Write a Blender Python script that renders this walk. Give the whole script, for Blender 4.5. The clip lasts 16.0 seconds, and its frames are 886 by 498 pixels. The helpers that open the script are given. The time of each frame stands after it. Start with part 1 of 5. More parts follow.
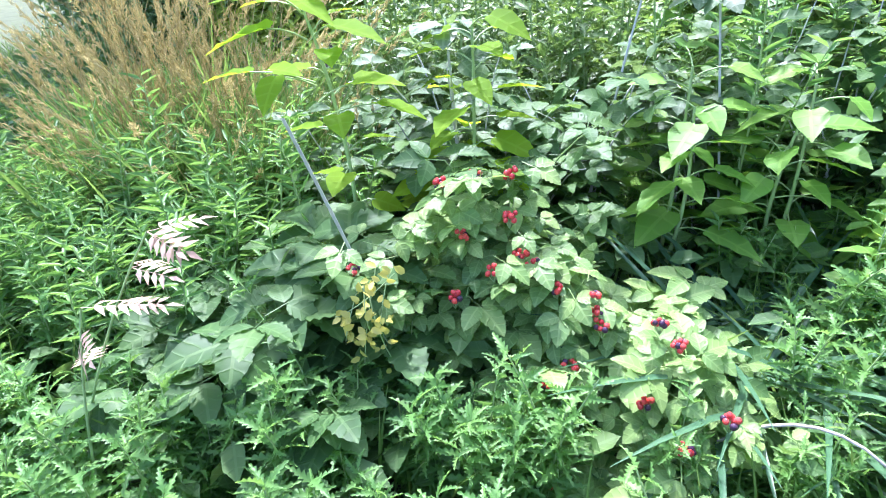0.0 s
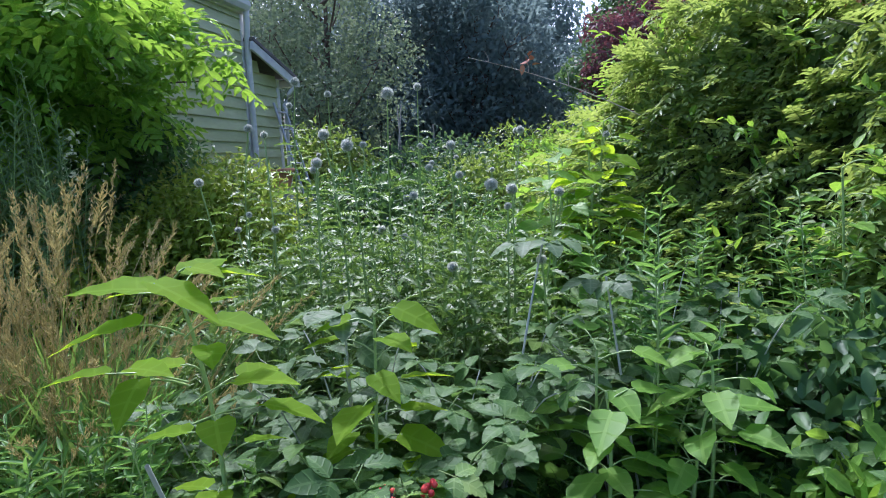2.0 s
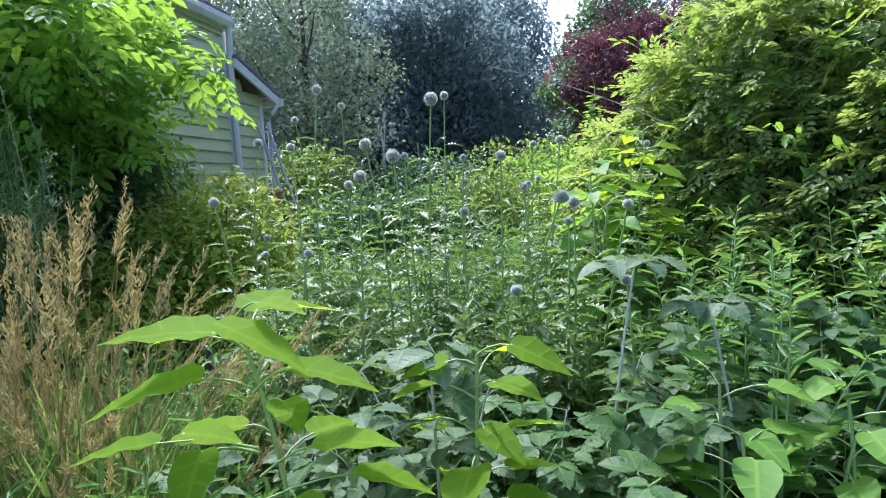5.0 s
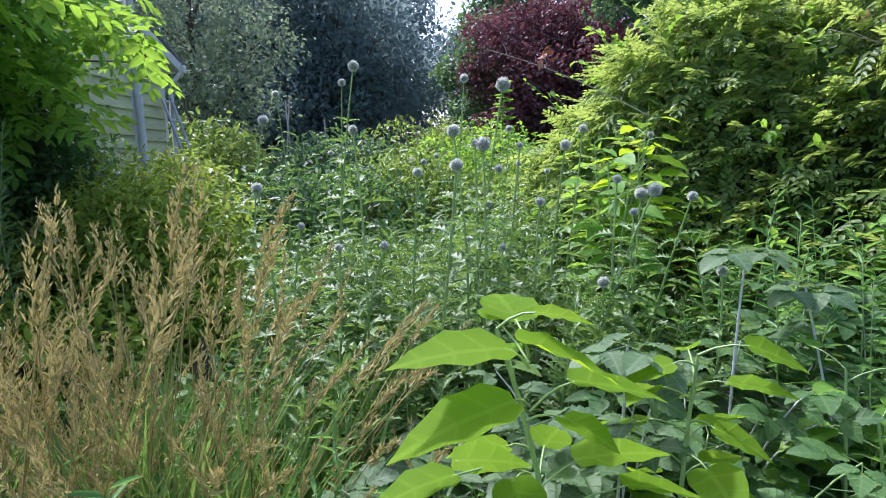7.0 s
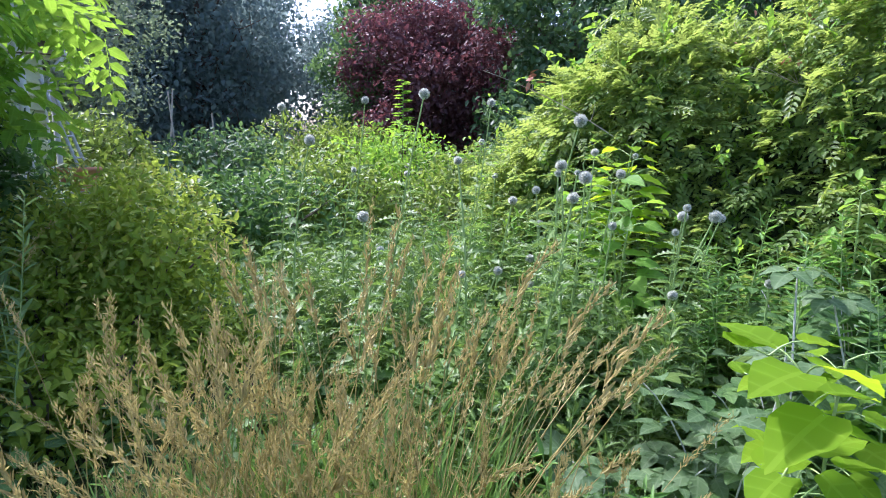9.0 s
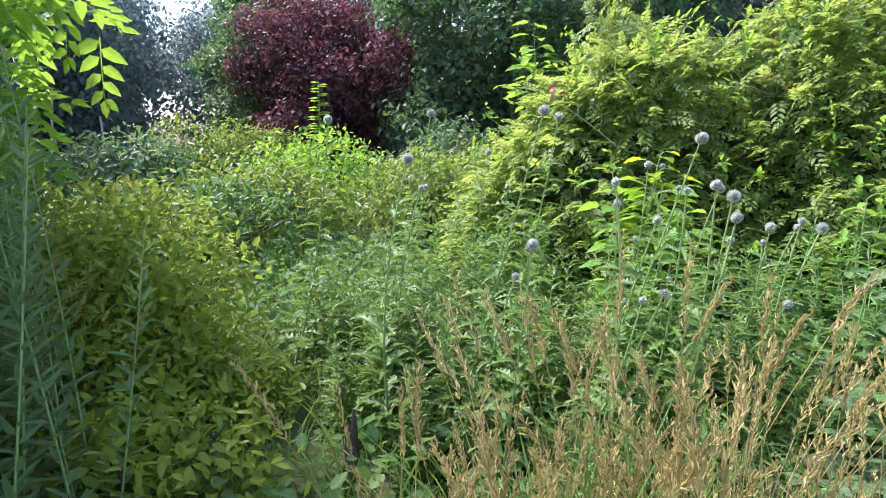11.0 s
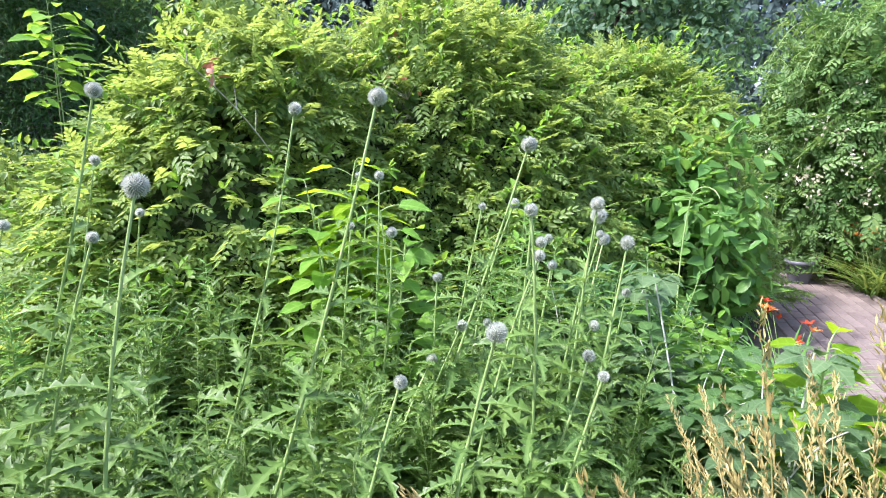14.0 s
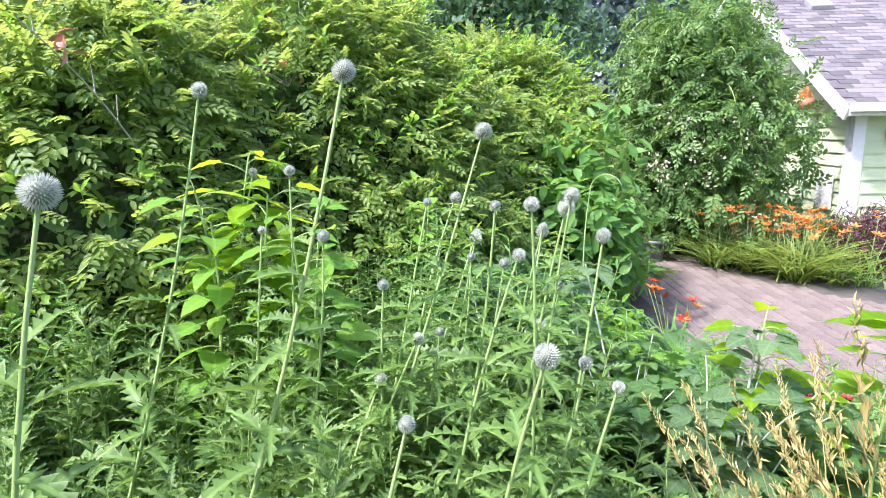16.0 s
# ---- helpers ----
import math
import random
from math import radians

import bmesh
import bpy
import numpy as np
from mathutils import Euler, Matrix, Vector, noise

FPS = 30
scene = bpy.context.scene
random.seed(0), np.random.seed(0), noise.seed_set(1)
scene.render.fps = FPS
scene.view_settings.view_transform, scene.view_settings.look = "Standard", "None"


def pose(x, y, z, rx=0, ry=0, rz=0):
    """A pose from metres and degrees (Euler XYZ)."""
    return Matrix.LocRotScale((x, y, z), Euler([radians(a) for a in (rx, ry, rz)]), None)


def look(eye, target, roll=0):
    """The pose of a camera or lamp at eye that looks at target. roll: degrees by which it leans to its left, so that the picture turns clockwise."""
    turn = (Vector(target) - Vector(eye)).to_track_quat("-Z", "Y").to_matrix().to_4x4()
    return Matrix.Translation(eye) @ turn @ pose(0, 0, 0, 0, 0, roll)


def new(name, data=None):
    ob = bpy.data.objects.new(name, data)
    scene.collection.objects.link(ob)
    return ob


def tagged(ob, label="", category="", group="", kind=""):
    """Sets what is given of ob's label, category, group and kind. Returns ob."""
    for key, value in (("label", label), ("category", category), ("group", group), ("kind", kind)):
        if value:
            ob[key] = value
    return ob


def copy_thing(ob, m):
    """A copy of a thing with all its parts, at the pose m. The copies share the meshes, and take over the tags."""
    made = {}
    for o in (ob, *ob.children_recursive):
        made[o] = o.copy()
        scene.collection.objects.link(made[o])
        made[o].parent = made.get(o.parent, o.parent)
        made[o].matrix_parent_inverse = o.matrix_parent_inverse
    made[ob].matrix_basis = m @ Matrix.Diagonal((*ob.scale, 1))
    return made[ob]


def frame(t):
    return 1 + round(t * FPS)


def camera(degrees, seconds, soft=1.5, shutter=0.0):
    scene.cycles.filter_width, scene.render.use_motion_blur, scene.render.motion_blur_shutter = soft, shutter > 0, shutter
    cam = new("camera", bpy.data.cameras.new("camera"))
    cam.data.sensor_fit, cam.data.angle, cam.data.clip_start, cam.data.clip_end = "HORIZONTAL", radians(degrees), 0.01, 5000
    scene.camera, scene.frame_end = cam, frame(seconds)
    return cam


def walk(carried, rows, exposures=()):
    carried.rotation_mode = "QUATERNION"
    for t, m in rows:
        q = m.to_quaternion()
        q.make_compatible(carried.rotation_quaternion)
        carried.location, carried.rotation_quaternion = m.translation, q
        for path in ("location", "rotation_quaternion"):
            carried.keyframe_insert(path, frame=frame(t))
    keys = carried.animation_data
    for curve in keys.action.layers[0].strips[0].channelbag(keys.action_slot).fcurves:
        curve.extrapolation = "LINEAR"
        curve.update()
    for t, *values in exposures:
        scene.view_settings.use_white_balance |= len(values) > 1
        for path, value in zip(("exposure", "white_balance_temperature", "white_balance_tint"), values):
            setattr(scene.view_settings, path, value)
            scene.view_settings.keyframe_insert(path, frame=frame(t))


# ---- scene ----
cam = camera(72.8, 16.0, soft=1.05)
PATH = [
    (0, (0.307, -0.062, 1.516), (0.028, 1.645, 0.513), -4.9),
    (0.5, (0.259, 0.014, 1.504), (0.081, 1.774, 0.57), -3.8),
    (1, (0.217, 0.11, 1.478), (0.161, 1.994, 0.809), -1.8),
    (1.5, (0.21, 0.162, 1.572), (0.31, 2.118, 1.166), -0.3),
    (2, (0.206, 0.167, 1.589), (0.377, 2.14, 1.313), -2.1),
    (2.5, (0.205, 0.17, 1.586), (0.398, 2.146, 1.344), -2.7),
    (3, (0.209, 0.166, 1.582), (0.462, 2.138, 1.37), -3.2),
    (3.5, (0.205, 0.182, 1.575), (0.465, 2.153, 1.36), -3.7),
    (4, (0.163, 0.213, 1.558), (0.414, 2.185, 1.339), -3.9),
    (4.5, (0.084, 0.338, 1.555), (0.344, 2.31, 1.34), -3.7),
    (5, (-0.083, 0.479, 1.572), (0.186, 2.449, 1.359), -3.1),
    (5.2, (-0.178, 0.511, 1.57), (0.111, 2.479, 1.36), -2.7),
    (7.3, (-0.956, 0.755, 1.662), (-0.161, 2.561, 1.336), -1.3),
    (7.5, (-1.085, 0.745, 1.678), (-0.212, 2.513, 1.346), -1.0),
    (8, (-1.379, 0.746, 1.753), (-0.437, 2.477, 1.406), -1.3),
    (8.5, (-1.531, 0.857, 1.75), (-0.483, 2.527, 1.413), -0.8),
    (9, (-1.692, 1.058, 1.81), (-0.574, 2.681, 1.468), -0.6),
    (9.2, (-1.774, 1.116, 1.816), (-0.643, 2.73, 1.476), -0.5),
    (11.3, (-2.423, 2.068, 1.929), (-0.831, 3.229, 1.587), -0.5),
    (11.5, (-2.415, 2.169, 1.944), (-0.728, 3.189, 1.608), -0.0),
    (12, (-2.427, 2.367, 1.961), (-0.604, 3.114, 1.615), -0.2),
    (12.5, (-2.234, 2.647, 1.976), (-0.332, 3.154, 1.618), 0.7),
    (13, (-2.102, 2.876, 1.963), (-0.145, 3.099, 1.612), 1.9),
    (13.5, (-1.987, 3.129, 1.966), (-0.02, 3.089, 1.606), 0.3),
    (14, (-1.793, 3.246, 1.929), (0.168, 3.116, 1.561), -0.3),
    (14.5, (-1.649, 3.304, 1.921), (0.302, 3.067, 1.55), 0.3),
    (15, (-1.583, 3.349, 1.899), (0.335, 2.939, 1.508), 0.7),
    (15.5, (-1.527, 3.426, 1.909), (0.358, 2.885, 1.517), 0.2),
    (16, (-1.492, 3.505, 1.913), (0.375, 2.904, 1.518), -0.8),
]
walk(cam, [(t, look(eye, target, roll)) for t, eye, target, roll in PATH],
     exposures=[(0, 2.32, 5300, 30), (1.0, 2.35, 5300, 43), (1.6, 1.35, 5350, 29), (2.2, 0.88, 5350, 24), (3.0, 1.15, 5350, 25), (5.2, 1.25, 5350, 24), (7.3, 1.15, 5500, 25), (8.0, 1.82, 5500, 26), (8.6, 1.55, 5500, 26), (9.2, 1.4, 5550, 26),
                (11.3, 1.60, 5800, 26), (13, 1.92, 5750, 26), (14.5, 1.70, 5800, 23), (16, 1.80, 5800, 23)])

# ---- light ----
SUN_AZ, SUN_EL = -12.0, 56.0
world = bpy.data.worlds.new("world")
scene.world = world
world.use_nodes = True
wn = world.node_tree
sky = wn.nodes.new("ShaderNodeTexSky")
sky.sky_type, sky.sun_disc = "NISHITA", False
sky.sun_elevation, sky.sun_rotation = radians(SUN_EL), radians(SUN_AZ)
sky.dust_density, sky.air_density = 4.0, 1.0
wn.nodes["Background"].inputs[1].default_value = 0.15
wn.links.new(sky.outputs[0], wn.nodes["Background"].inputs[0])
sun_data = bpy.data.lights.new("sun", "SUN")
sun_data.energy, sun_data.angle, sun_data.color = 2.8, radians(3.0), (1.0, 0.95, 0.86)
sun = new("sun", sun_data)
a, e = radians(SUN_AZ), radians(SUN_EL)
sun.matrix_world = look((60 * math.sin(a) * math.cos(e), 60 * math.cos(a) * math.cos(e), 60 * math.sin(e)), (0, 0, 0))

# ---- materials ----
rng = np.random.default_rng(7)


def nodes_of(name):
    m = bpy.data.materials.new(name)
    m.use_nodes = True
    nt = m.node_tree
    return m, nt, nt.nodes["Principled BSDF"], nt.nodes["Material Output"]


def ramp(nt, fac, stops):
    r = nt.nodes.new("ShaderNodeValToRGB")
    while len(r.color_ramp.elements) < len(stops):
        r.color_ramp.elements.new(0.5)
    for el, (p, c) in zip(r.color_ramp.elements, stops):
        el.position, el.color = p, (*c, 1)
    nt.links.new(fac, r.inputs[0])
    return r.outputs[0]


def leaf_mat(name, dark, mid, light, through_colour, share=0.35, rough=0.42, veins=0.0, spots=None, gloss=0.3):
    """Leaf: colour varies from leaf to leaf and over each leaf; thin enough to glow against the sun."""
    m, nt, b, out = nodes_of(name)
    geo = nt.nodes.new("ShaderNodeNewGeometry")
    tc = nt.nodes.new("ShaderNodeTexCoord")
    n1 = nt.nodes.new("ShaderNodeTexNoise")
    n1.inputs["Scale"].default_value = 1.7
    nt.links.new(tc.outputs["Object"], n1.inputs["Vector"])
    mix = nt.nodes.new("ShaderNodeMath")
    mix.operation = "MULTIPLY_ADD"
    nt.links.new(geo.outputs["Random Per Island"], mix.inputs[0])
    mix.inputs[1].default_value = 0.4
    half = nt.nodes.new("ShaderNodeMath")
    half.operation = "MULTIPLY"
    half.inputs[1].default_value = 0.64
    nt.links.new(n1.outputs[0], half.inputs[0])
    nt.links.new(half.outputs[0], mix.inputs[2])
    stops = [(0.1, dark), (0.5, mid), (0.86, light)]
    if spots:
        stops.append((0.93, spots))
    col = ramp(nt, mix.outputs[0], stops)
    uv = nt.nodes.new("ShaderNodeUVMap")
    bump = nt.nodes.new("ShaderNodeBump")
    bump.inputs["Strength"].default_value = 0.35
    bump.inputs["Distance"].default_value = 0.004
    if veins:
        sep = nt.nodes.new("ShaderNodeSeparateXYZ")
        nt.links.new(uv.outputs[0], sep.inputs[0])
        ab = nt.nodes.new("ShaderNodeMath")
        ab.operation = "ABSOLUTE"
        nt.links.new(sep.outputs[0], ab.inputs[0])
        d = nt.nodes.new("ShaderNodeMath")
        d.operation = "MULTIPLY_ADD"
        nt.links.new(ab.outputs[0], d.inputs[0])
        d.inputs[1].default_value = -0.55
        nt.links.new(sep.outputs[1], d.inputs[2])
        s = nt.nodes.new("ShaderNodeMath")
        s.operation = "MULTIPLY"
        s.inputs[1].default_value = veins
        nt.links.new(d.outputs[0], s.inputs[0])
        w = nt.nodes.new("ShaderNodeMath")
        w.operation = "PINGPONG"
        w.inputs[1].default_value = 1.0
        nt.links.new(s.outputs[0], w.inputs[0])
        pw = nt.nodes.new("ShaderNodeMath")
        pw.operation = "POWER"
        pw.inputs[1].default_value = 7.0
        nt.links.new(w.outputs[0], pw.inputs[0])
        mr = nt.nodes.new("ShaderNodeMath")
        mr.operation = "LESS_THAN"
        mr.inputs[1].default_value = 0.03
        nt.links.new(ab.outputs[0], mr.inputs[0])
        mx = nt.nodes.new("ShaderNodeMath")
        mx.operation = "MAXIMUM"
        nt.links.new(pw.outputs[0], mx.inputs[0])
        nt.links.new(mr.outputs[0], mx.inputs[1])
        cm = nt.nodes.new("ShaderNodeMixRGB")
        sc = nt.nodes.new("ShaderNodeMath")
        sc.operation = "MULTIPLY"
        sc.inputs[1].default_value = 0.26
        nt.links.new(mx.outputs[0], sc.inputs[0])
        nt.links.new(sc.outputs[0], cm.inputs[0])
        nt.links.new(col, cm.inputs[1])
        cm.inputs[2].default_value = (*[min(1, c * 1.5 + 0.04) for c in light], 1)
        col = cm.outputs[0]
        nt.links.new(mx.outputs[0], bump.inputs["Height"])
    else:
        n2 = nt.nodes.new("ShaderNodeTexNoise")
        n2.inputs["Scale"].default_value = 55
        nt.links.new(tc.outputs["Object"], n2.inputs["Vector"])
        nt.links.new(n2.outputs[0], bump.inputs["Height"])
    nt.links.new(col, b.inputs["Base Color"])
    nt.links.new(bump.outputs[0], b.inputs["Normal"])
    b.inputs["Roughness"].default_value = rough
    b.inputs["Specular IOR Level"].default_value = gloss
    tr = nt.nodes.new("ShaderNodeBsdfTranslucent")
    tm = nt.nodes.new("ShaderNodeMixRGB")
    tm.blend_type, tm.inputs[0].default_value = "MIX", 0.6
    nt.links.new(col, tm.inputs[1])
    tm.inputs[2].default_value = (*through_colour, 1)
    nt.links.new(tm.outputs[0], tr.inputs[0])
    sh = nt.nodes.new("ShaderNodeMixShader")
    sh.inputs[0].default_value = share
    nt.links.new(b.outputs[0], sh.inputs[1])
    nt.links.new(tr.outputs[0], sh.inputs[2])
    nt.links.new(sh.outputs[0], out.inputs[0])
    return m


def plain_mat(name, a, b_, rough=0.7, scale=8.0, bump=0.3, detail=5, stretch=(1, 1, 1), per_object=0.0, metal=0.0, dist=0.01):
    """A surface whose colour wanders between two tones at two scales, with fine relief."""
    m, nt, b, out = nodes_of(name)
    tc = nt.nodes.new("ShaderNodeTexCoord")
    mp = nt.nodes.new("ShaderNodeMapping")
    mp.inputs["Scale"].default_value = stretch
    nt.links.new(tc.outputs["Object"], mp.inputs[0])
    n = nt.nodes.new("ShaderNodeTexNoise")
    n.inputs["Scale"].default_value, n.inputs["Detail"].default_value = scale, detail
    n2 = nt.nodes.new("ShaderNodeTexNoise")
    n2.inputs["Scale"].default_value = scale * 0.13
    for k in (n, n2):
        nt.links.new(mp.outputs[0], k.inputs["Vector"])
    ad = nt.nodes.new("ShaderNodeMath")
    ad.operation = "MULTIPLY_ADD"
    nt.links.new(n.outputs[0], ad.inputs[0])
    ad.inputs[1].default_value = 0.5
    hf = nt.nodes.new("ShaderNodeMath")
    hf.operation = "MULTIPLY"
    hf.inputs[1].default_value = 0.5
    nt.links.new(n2.outputs[0], hf.inputs[0])
    nt.links.new(hf.outputs[0], ad.inputs[2])
    fac = ad.outputs[0]
    if per_object:
        oi = nt.nodes.new("ShaderNodeObjectInfo")
        po = nt.nodes.new("ShaderNodeMath")
        po.operation = "MULTIPLY_ADD"
        nt.links.new(oi.outputs["Random"], po.inputs[0])
        po.inputs[1].default_value = per_object
        sb = nt.nodes.new("ShaderNodeMath")
        sb.operation = "SUBTRACT"
        sb.inputs[1].default_value = per_object / 2
        nt.links.new(fac, sb.inputs[0])
        nt.links.new(sb.outputs[0], po.inputs[2])
        fac = po.outputs[0]
    nt.links.new(ramp(nt, fac, [(0.3, a), (0.7, b_)]), b.inputs["Base Color"])
    bp = nt.nodes.new("ShaderNodeBump")
    bp.inputs["Strength"].default_value, bp.inputs["Distance"].default_value = bump, dist
    nt.links.new(n.outputs[0], bp.inputs["Height"])
    nt.links.new(bp.outputs[0], b.inputs["Normal"])
    b.inputs["Roughness"].default_value, b.inputs["Metallic"].default_value = rough, metal
    return m


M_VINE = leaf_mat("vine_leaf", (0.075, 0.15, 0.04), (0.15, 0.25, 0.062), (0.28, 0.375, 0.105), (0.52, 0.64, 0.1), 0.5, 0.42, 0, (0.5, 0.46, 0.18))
M_THISTLE = leaf_mat("thistle_leaf", (0.04, 0.096, 0.024), (0.092, 0.175, 0.037), (0.175, 0.275, 0.062), (0.3, 0.48, 0.07), 0.32, 0.42, 5.0)
M_HEART = leaf_mat("heart_leaf", (0.1, 0.22, 0.012), (0.18, 0.33, 0.014), (0.28, 0.43, 0.018), (0.55, 0.74, 0.012), 0.62, 0.66, 7.0, None, 0.12)
M_BRIGHT = leaf_mat("bright_leaf", (0.08, 0.2, 0.03), (0.14, 0.31, 0.04), (0.25, 0.42, 0.055), (0.45, 0.7, 0.05), 0.48, 0.5, 6.0)
M_RASP = leaf_mat("bramble_leaf", (0.035, 0.085, 0.03), (0.068, 0.145, 0.042), (0.125, 0.22, 0.056), (0.28, 0.48, 0.08), 0.34, 0.5, 8.0, None, 0.2)
M_RASP_LIGHT = leaf_mat("raspberry_leaf", (0.1, 0.2, 0.06), (0.185, 0.315, 0.08), (0.32, 0.43, 0.13), (0.375, 0.58, 0.0944), 0.38, 0.45, 8.0, (0.45, 0.42, 0.0944))
M_RASP_PALE = leaf_mat("cane_leaf", (0.052, 0.105, 0.045), (0.09, 0.16, 0.064), (0.16, 0.24, 0.11), (0.28, 0.43, 0.1), 0.34, 0.5, 8.0, None, 0.22)
M_MUG = leaf_mat("mugwort_leaf", (0.0536, 0.15, 0.0354), (0.107, 0.24, 0.0531), (0.182, 0.34, 0.0767), (0.321, 0.58, 0.0826), 0.4, 0.45)
M_GRASS = leaf_mat("grass_blade", (0.0643, 0.15, 0.0295), (0.117, 0.23, 0.0472), (0.214, 0.32, 0.0826), (0.343, 0.52, 0.0826), 0.38, 0.45)
M_STRAW = leaf_mat("straw", (0.25, 0.195, 0.065), (0.4, 0.335, 0.12), (0.6, 0.53, 0.25), (0.48, 0.41, 0.15), 0.3, 0.55)
M_STRAP = leaf_mat("strap_leaf", (0.0214, 0.07, 0.0354), (0.0536, 0.13, 0.059), (0.107, 0.2, 0.0826), (0.214, 0.4, 0.0944), 0.25, 0.35)
M_SHRUB = leaf_mat("shrub_leaf", (0.0643, 0.13, 0.0295), (0.139, 0.23, 0.0472), (0.278, 0.35, 0.0708), (0.385, 0.52, 0.0708), 0.38, 0.45, 0, (0.429, 0.28, 0.0826))
M_DARKSHRUB = leaf_mat("dark_shrub_leaf", (0.0268, 0.08, 0.0295), (0.0589, 0.14, 0.0472), (0.117, 0.22, 0.0649), (0.214, 0.4, 0.0708), 0.34, 0.45)
M_WEED = leaf_mat("weed_leaf", (0.075, 0.15, 0.055), (0.135, 0.235, 0.085), (0.23, 0.325, 0.135), (0.3, 0.45, 0.142), 0.36, 0.5)
# leaf colour paled and blued to put distance haze into the trees
M_WOOD_HAZED = leaf_mat("hazed_wood_leaf", (0.09, 0.14, 0.14), (0.125, 0.185, 0.175), (0.17, 0.235, 0.2), (0.3, 0.4, 0.36), 0.52, 0.9, 0, None, 0.06)
M_GREYTREE = leaf_mat("pale_tree_leaf", (0.0857, 0.13, 0.0944), (0.139, 0.2, 0.13), (0.225, 0.28, 0.177), (0.321, 0.42, 0.201), 0.42, 0.55)
M_MIDTREE = leaf_mat("tree_leaf", (0.034, 0.085, 0.05), (0.066, 0.14, 0.07), (0.115, 0.2, 0.088), (0.236, 0.4, 0.0944), 0.34, 0.48)
M_PURPLE = leaf_mat("purple_leaf", (0.06, 0.036, 0.045), (0.1, 0.05, 0.062), (0.17, 0.08, 0.078), (0.26, 0.085, 0.09), 0.34, 0.55)
M_PINK = leaf_mat("pink_leaflet", (0.42, 0.26, 0.17), (0.55, 0.39, 0.27), (0.66, 0.52, 0.38), (0.62, 0.42, 0.26), 0.35, 0.45)
M_YELLOW = leaf_mat("yellow_leaflet", (0.24, 0.32, 0.05), (0.4, 0.42, 0.07), (0.56, 0.52, 0.12), (0.65, 0.55, 0.1), 0.35, 0.45)
M_PRIVET = leaf_mat("privet_leaf", (0.1, 0.18, 0.022), (0.2, 0.31, 0.032), (0.36, 0.44, 0.055), (0.42, 0.54, 0.07), 0.42, 0.42, 0, (0.46, 0.33, 0.08))
M_TIP = leaf_mat("new_shoot_leaf", (0.14, 0.22, 0.04), (0.26, 0.33, 0.06), (0.44, 0.36, 0.09), (0.4, 0.46, 0.08), 0.4, 0.45)
M_ORANGE = leaf_mat("orange_petal", (0.6, 0.16, 0.03), (0.75, 0.24, 0.05), (0.85, 0.36, 0.1), (0.8, 0.3, 0.06), 0.35, 0.45)
M_RED = leaf_mat("red_petal", (0.2, 0.015, 0.012), (0.3, 0.03, 0.015), (0.42, 0.07, 0.02), (0.45, 0.06, 0.02), 0.3, 0.5)
M_WHITE_PETAL = leaf_mat("cream_petal", (0.5, 0.45, 0.3), (0.62, 0.58, 0.42), (0.72, 0.68, 0.55), (0.6, 0.55, 0.35), 0.3, 0.5)
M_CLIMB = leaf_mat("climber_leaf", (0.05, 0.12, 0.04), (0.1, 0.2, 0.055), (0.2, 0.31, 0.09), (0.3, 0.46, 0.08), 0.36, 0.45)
M_LILY = leaf_mat("lily_leaf", (0.12, 0.2, 0.035), (0.22, 0.31, 0.06), (0.38, 0.43, 0.11), (0.45, 0.55, 0.09), 0.38, 0.42)
M_STEM = plain_mat("green_stem", (0.2, 0.32, 0.09), (0.34, 0.46, 0.17), 0.5, 40, 0.2)
M_CANE = plain_mat("waxy_cane", (0.36, 0.38, 0.32), (0.56, 0.58, 0.5), 0.55, 60, 0.3, dist=0.003)
M_BARK = plain_mat("bark", (0.06, 0.045, 0.035), (0.16, 0.125, 0.10), 0.9, 20, 0.8, stretch=(1, 1, 0.3), dist=0.03)
M_TWIG = plain_mat("dry_twig", (0.3, 0.26, 0.21), (0.55, 0.5, 0.43), 0.8, 50, 0.4)
# near-black green that stands in for shade deep in the mound
M_SHADE_CORE = plain_mat("shade_core", (0.02, 0.035, 0.012), (0.05, 0.075, 0.028), 0.95, 14, 1.0, dist=0.05)
M_SOIL = plain_mat("soil_and_turf", (0.035, 0.055, 0.018), (0.085, 0.11, 0.035), 0.95, 6, 0.8, dist=0.03)
M_GLOBE = leaf_mat("globe_spike", (0.39, 0.44, 0.38), (0.51, 0.56, 0.49), (0.65, 0.69, 0.61), (0.75, 0.75, 0.66), 0.42, 0.5)
M_GLOBE_CORE = plain_mat("globe_core", (0.17, 0.2, 0.15), (0.3, 0.33, 0.26), 0.7, 30, 0.1)
M_BERRY = plain_mat("red_berry", (0.45, 0.02, 0.025), (0.72, 0.09, 0.06), 0.28, 60, 0.1, per_object=0.3)
M_BERRY_DARK = plain_mat("ripe_berry", (0.02, 0.008, 0.02), (0.06, 0.02, 0.05), 0.3, 60, 0.1)
M_SIDING_L = plain_mat("sage_siding", (0.43, 0.46, 0.23), (0.57, 0.6, 0.33), 0.6, 7, 0.15, stretch=(1, 1, 4), per_object=0.15)
M_SIDING_R = plain_mat("pale_green_siding", (0.46, 0.55, 0.33), (0.56, 0.64, 0.40), 0.6, 7, 0.15, stretch=(1, 1, 4), per_object=0.15)
M_TRIM = plain_mat("white_paint", (0.66, 0.66, 0.65), (0.80, 0.80, 0.79), 0.5, 12, 0.15)
M_GREYTRIM = plain_mat("weathered_white_paint", (0.54, 0.55, 0.52), (0.74, 0.75, 0.72), 0.55, 9, 0.2)
